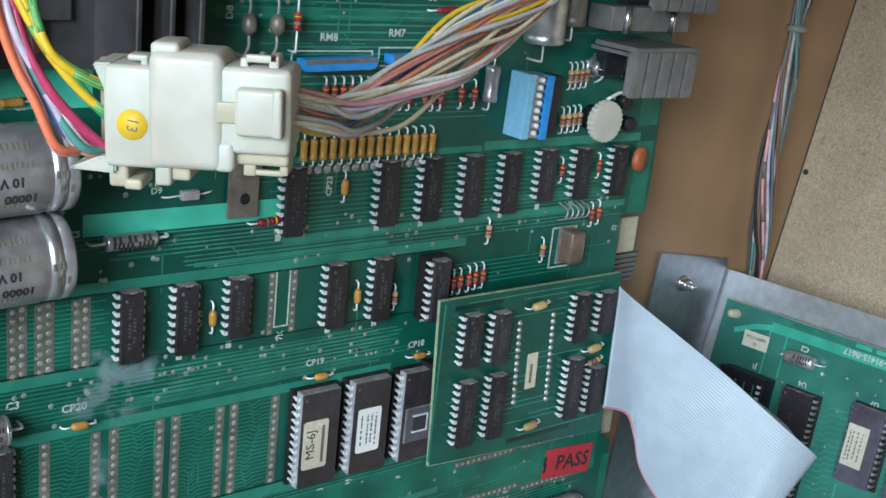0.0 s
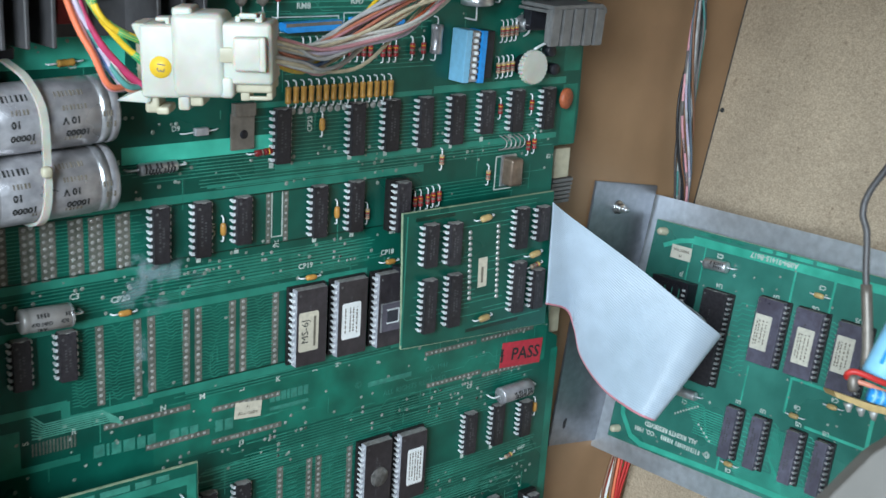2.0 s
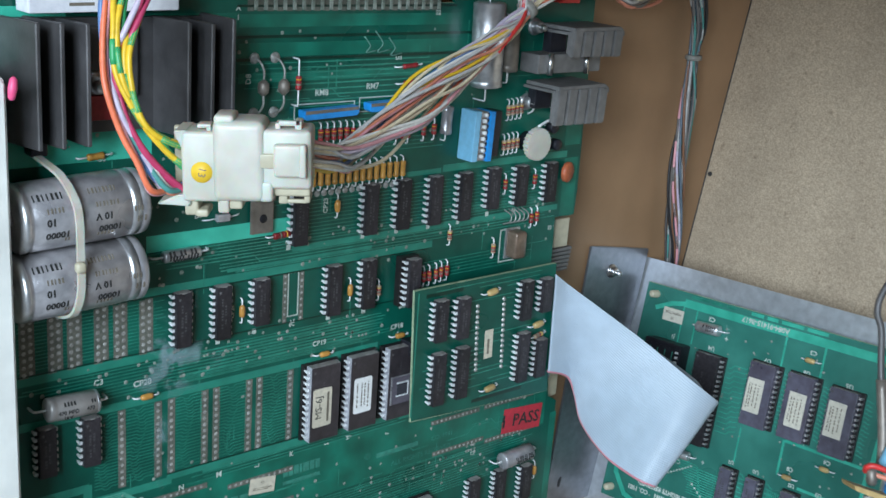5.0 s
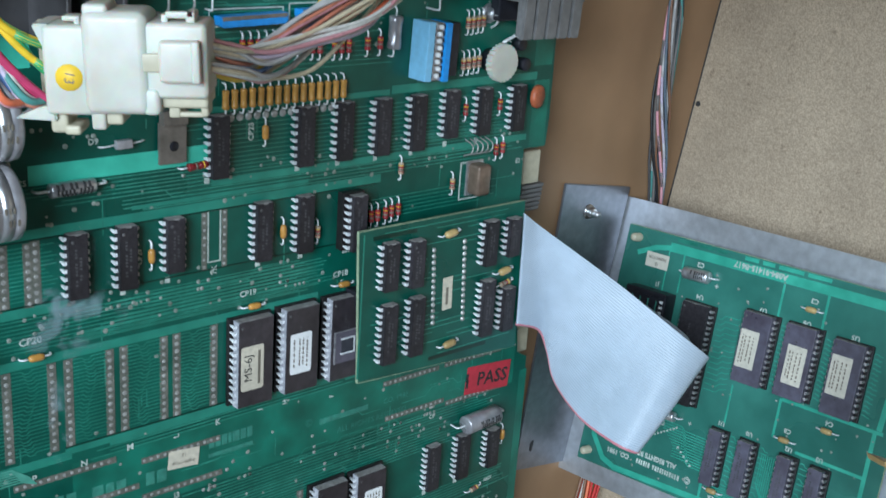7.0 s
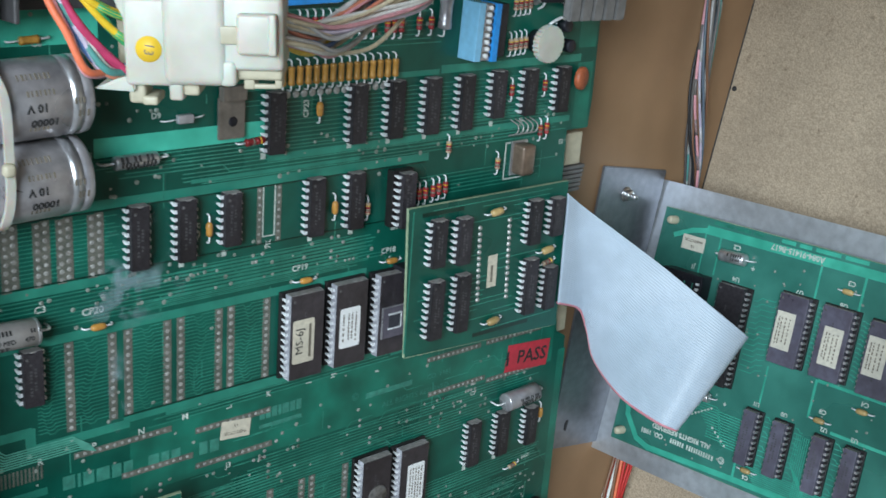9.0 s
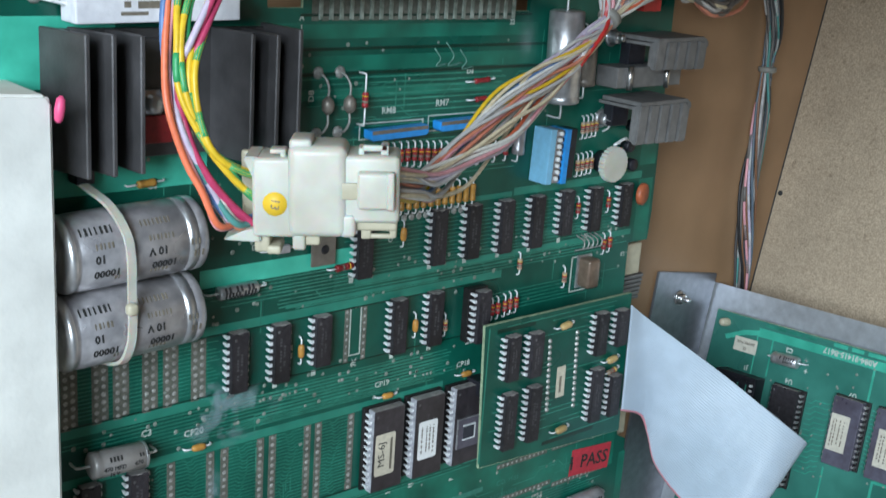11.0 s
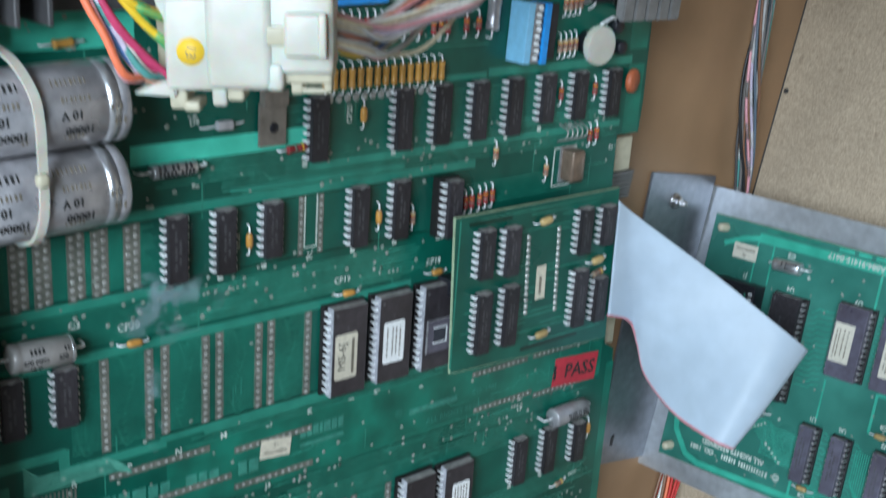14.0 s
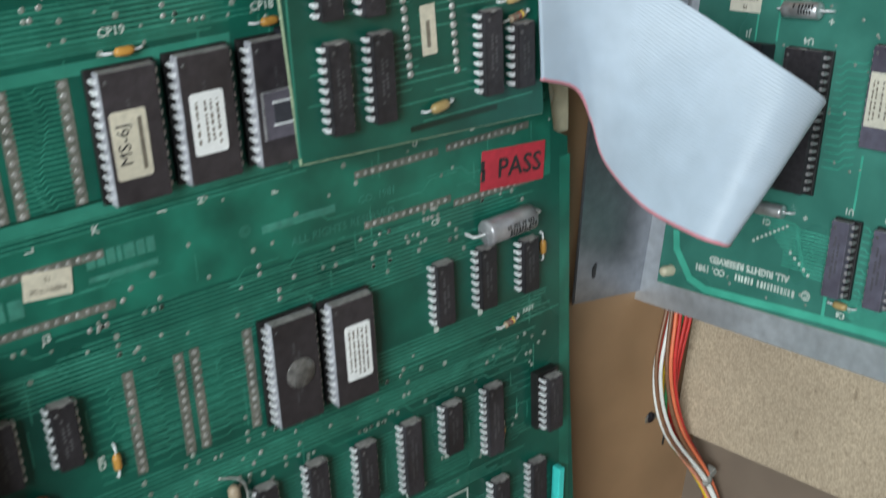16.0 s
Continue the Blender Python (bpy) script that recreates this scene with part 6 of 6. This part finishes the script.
for x0, x1 in ((49, 56), (58, 64), (66, 78), (80, 91)):
    part("name_bar", box(x0, x1, -0.1, 0, 36.9, 38.6), AUXLIGHT, aux)
for x0, x1 in ((13, 24), (25.4, 33), (34.4, 40)):
    part("name_bar", box(x0, x1, -0.1, 0, 37.0, 38.4), TRACE, aux)
for k in range(9):
    part("via_dot", box(20.4 + k * 1.55, 21.3 + k * 1.55, -0.2, 0, -55.6 + k * 0.97, -54.7 + k * 0.97), SILK, aux)
for k in range(5):
    part("via_dot", box(35.4 + k * 2.0, 36.4 + k * 2.0, -0.2, 0, -56.6 - k * 1.5, -55.6 - k * 1.5), SILK, aux)
avia = bmesh.new()
arng = random.Random(21)
for k in range(70):
    dot(avia, arng.uniform(-10, 125), arng.choice((-19, -24, -36, 11, 22, 28, -72, -5)) + arng.uniform(-4, 4), arng.uniform(0.4, 0.75), 0.2, 8)
tagged(part("via", avia, VIA, aux, "small pale solder dots"), kind="stuff")
asl = sticker(at(4.2, 25.6, 0, 0.1, AUX), 12.6, 7.0, LABEL, "small cream inspector's label on the auxiliary board", corner=0.2)
lettering("INSPECTOR", 1.9, 0, 1.2, 0.2, FADED, asl, turn=180, bold=0.05)
lettering("15", 2.0, 0, -1.6, 0.2, FADED, asl, turn=180, bold=0.05)
j1 = thing("pin_header", at(7.6, -12.4, 0, 0, AUX), "black ribbon socket on the auxiliary board", "connector")
part("housing", box(-11.4, 11, -8.5, -0.2, -25, 25, 0.5), BLACK, j1)
part("ridge", box(-11.4, 11, -9.2, -8.4, 22.6, 25, 0.3), BLACK, j1)
for k in range(4):
    part("slot", box(-8 + k * 4.6, -7.4 + k * 4.6, -8.65, -8.4, 10, 21), SILKDIM, j1)
for k in range(9):
    part("pin", PIN_MESH, None, j1, at=pose(0.0095, -0.0066, (21 - k * 2.54) * MM, 0, 180, 0))
AUXL = "plum-grey chip in a socket on the auxiliary board"
chip(36, 32.8, -11.2, 15.24, CHIP, True, base=AUX, label="long black processor chip in a socket", group="chips on the auxiliary board")
for x, z, sx, sz in ((64.4, 0.4, -1.8, -0.6), (85.2, 0.6, 0.4, -1.2), (107.3, 0.0, -1.5, 1.2)):
    c = chip(24, x, z, 15.24, AUXCHIP, True, base=AUX, label=AUXL, group="chips on the auxiliary board")
    st = sticker(on_chip(c, sx, sz), 9.0, 17.0, LABEL, "cream paper label on an auxiliary memory chip", corner=0.2)
    small_print(st, (-3.0, -1.7, 0.3, 2.2), -6.6, 6)
combs = []
for x in (64.4, 85.2, 107.3):
    for k in range(14):
        z = 13.5 - 2.0 * k
        combs.append([(x + 9.2, z), (x + 10.4, z), (x + 11.0, z - 0.5), (x + rng.uniform(11.6, 13), z - 0.5)])
for k in range(14):
    z = 8 - 2.54 * k
    combs.append([(42.5, z), (44 + 0.35 * k, z), (46 + 0.35 * k, z + 2.0), (52.5 - 0.1 * k, z + 2.0), (53.5, z + 2.8)])
for x in (56, 71, 90.5):
    for k in range(11):
        z = -41.5 - 2.3 * k
        combs.append([(x + 5.2, z), (x + 6.6, z), (x + 7.6, z - 1.2 * (k % 3 == 0)), (x + rng.uniform(8.2, 9.2), z - 1.2 * (k % 3 == 0))])
for k in range(13):
    z = -47.5 - 1.25 * k
    combs.append([(22 + 1.4 * min(k, 8), z + 1.5), (36 + 0.4 * k, z + 1.5), (38 + 0.4 * k, z), (50, z)])
for k in range(7):
    combs.append([(77.5 + 1.0 * k, -44), (77.5 + 1.0 * k, -58 - k), (81 + 1.0 * k, -64 - k), (81 + 1.0 * k, -72)])
for k in range(9):
    combs.append([(54 + 1.0 * k, -66 - 0.9 * k), (112, -66 - 0.9 * k), (118, -61 - 0.9 * k)])
tagged(part("stepped_track", track(combs, 0.34, 0.13), AUXLIGHT, aux, "fine bright tracks beside the chips"), kind="stuff")
for x in (56.0, 70.9, 90.4, 105.2):
    chip(20, x, -53.0, 7.62, AUXCHIP, True, base=AUX, label="violet-grey logic chip in a black socket", group="chips on the auxiliary board")
can(28.6, 24.8, 2, 13.5, 2.9, 20, "small silver capacitor can on the auxiliary board", base=AUX, mat=ALU, prints=((-20, 2, 8, 1.6), (14, 3, 6, 1.4)))
can(27.2, -42.6, 2, 11, 2.4, 16, "small silver capacitor under the ribbon cable", base=AUX, mat=ALU)
for x, z in ((85.4, 23.8), (86.4, -34.2), (58.0, -68.7), (104, -24)):
    axial(x, z, 0, 5.2, 1.3, 10, TAN, "capacitor", "tan dipped capacitor on the auxiliary board", "capacitor", "capacitors on the auxiliary board", base=AUX, pinch=1)

# ---- picture tube neck board at the side, with its grey cable ----
NECK = Matrix(((0.756, 0.638, 0.146, 0.0400), (-0.651, 0.708, 0.274, -0.2103), (0.072, -0.302, 0.950, 0.8272), (0, 0, 0, 1)))
NECK = Matrix.Translation(NECK.translation) @ NECK.to_quaternion().to_matrix().to_4x4()
neck = thing("neck_board", NECK, "small tan board carrying coloured parts, seen edge-on", "circuit board")
part("substrate", prism([(0, 0.8), (10, -2.6), (21, -5.0), (34, -12.0), (70, -26), (70, -28.4), (33.5, -14.0), (20.5, -6.8), (9.5, -4.4), (0.6, -0.8)], -3, 8, 0.2), TAN, neck)
for k in range(9):
    part("solder_blob", lathe([(-2.4, 0.5), (-1.0, 1.0), (0, 1.4)], "z", 8, (4 + k * 3.6, -2.4 + (k % 3), -2.4 - 0.34 * k * 3.6 - (2.5 if k > 6 else 0))), SOLDER, neck)
part("blue_capacitor", lathe([(-8, 4.2), (-7.2, 4.8), (7.2, 4.8), (8, 4.2)], "z", 24), SKY, neck, "large pale blue capacitor leaning", pose(0.0172, 0.004, 0.0105, 0, 27, 0))
part("print_bar", box(-0.5, 0.5, -0.1, 0.1, -3.5, 4), BLUE, neck, at=pose(0.0146, -0.0008, 0.0112, 0, 27, 0))
part("green_disc", lathe([(-1.8, 3.6), (-1, 4.3), (1, 4.3), (1.8, 3.6)], "y", 22), GREENCAP, neck, "green dipped disc", pose(0.0206, -0.0035, 0.0034))
part("disc_lead", tube([(19.6, -3.5, -0.5), (19.2, -3.5, -4), (20.4, -3, -7.5)], 0.4, 6, 3), PIN, neck)
part("disc_lead", tube([(22.4, -3.5, -0.5), (24.5, -3.5, -5), (26.5, -3, -9)], 0.4, 6, 3), PIN, neck)
part("blue_coil", lathe([(-4.6, 1.6), (-4, 2.0), (4, 2.0), (4.6, 1.6)], "x", 16), BLUE, neck, "blue striped tubular part", pose(0.0136, -0.002, -0.0012, 0, 16, 0))
for k in range(3):
    part("stripe", lathe([(-0.45, 2.06), (0.45, 2.06)], "x", 16), SKY, neck, at=pose((0.0106 + k * 0.002), -0.002, -0.0003 - k * 0.0006, 0, 16, 0))
part("red_wire", tube([(4.2, 0, 4.2), (3.9, -2, 5.6), (6, -3, 6.0), (12, -3, 3.6), (18, 0, 1.2), (27, -2, -3.8), (36, -2, -6), (70, -2, -12)], 0.85, 8, 6), WIRE["red"], neck)
part("tan_wire", tube([(5, -1, 3.8), (10, -2, 2.2), (18, -1, -1.6), (26, -2, -6.2), (36, -2, -9), (70, -2, -17)], 0.75, 8, 6), WIRE["salmon"], neck)
part("grey_bead", lathe([(-2.4, 0.9), (-1.6, 1.5), (1.6, 1.5), (2.4, 0.9)], "z", 12, (5.6, -1, 2.8)), TAB, neck)
part("black_wire", tube([(27, -1, 0), (27.5, -2, 5.5), (29.5, -2, 6.5), (30.5, -1, 0)], 0.8, 8, 5), WIRE["black"], neck)
part("white_lead", tube([(31, -1, -2), (32, -2, 1.5), (36, -2, 2), (44, -2, -1)], 0.6, 7, 5), WIRE["white"], neck)
part("yellow_wire", tube([(32, 0, 6), (36, -1, 5), (48, 0, 2)], 0.9, 7, 4), WIRE["yellow"], neck)
part("socket", box(37.5, 80, 2, 30, -4, 24, 0.8), BLACK, neck, "black tube socket")
cover = prism([(-4.9, -31.5), (10.5, -15.7), (19, -10.4), (26, -11.5), (40, -18), (80, -34), (80, -67), (25.7, -44.2)], -3, 5, 0.25)
part("cover", cover, GREYCARD, neck, "plain grey-brown card cover below the board")
cable = thing("cable", NECK, "grey sheathed cable rising from the tan board", "cable")
part("sheath", tube([(11.7, 8, 4), (12.2, 8, 14), (11.7, 8, 31.5), (11.9, 8, 43), (10.8, 8, 48.5), (12.6, 8, 54.5), (20.3, 8, 66), (29.4, 8, 87), (34.2, 8, 99), (38.6, 9, 116), (43, 12, 150)], 1.0, 10, 8), WIRE["dark"], cable)
part("sleeve", tube([(11.8, 8, 5), (12.2, 8, 14), (11.8, 8, 29)], 1.5, 12, 5), TAB, cable, "brownish shrink sleeve")
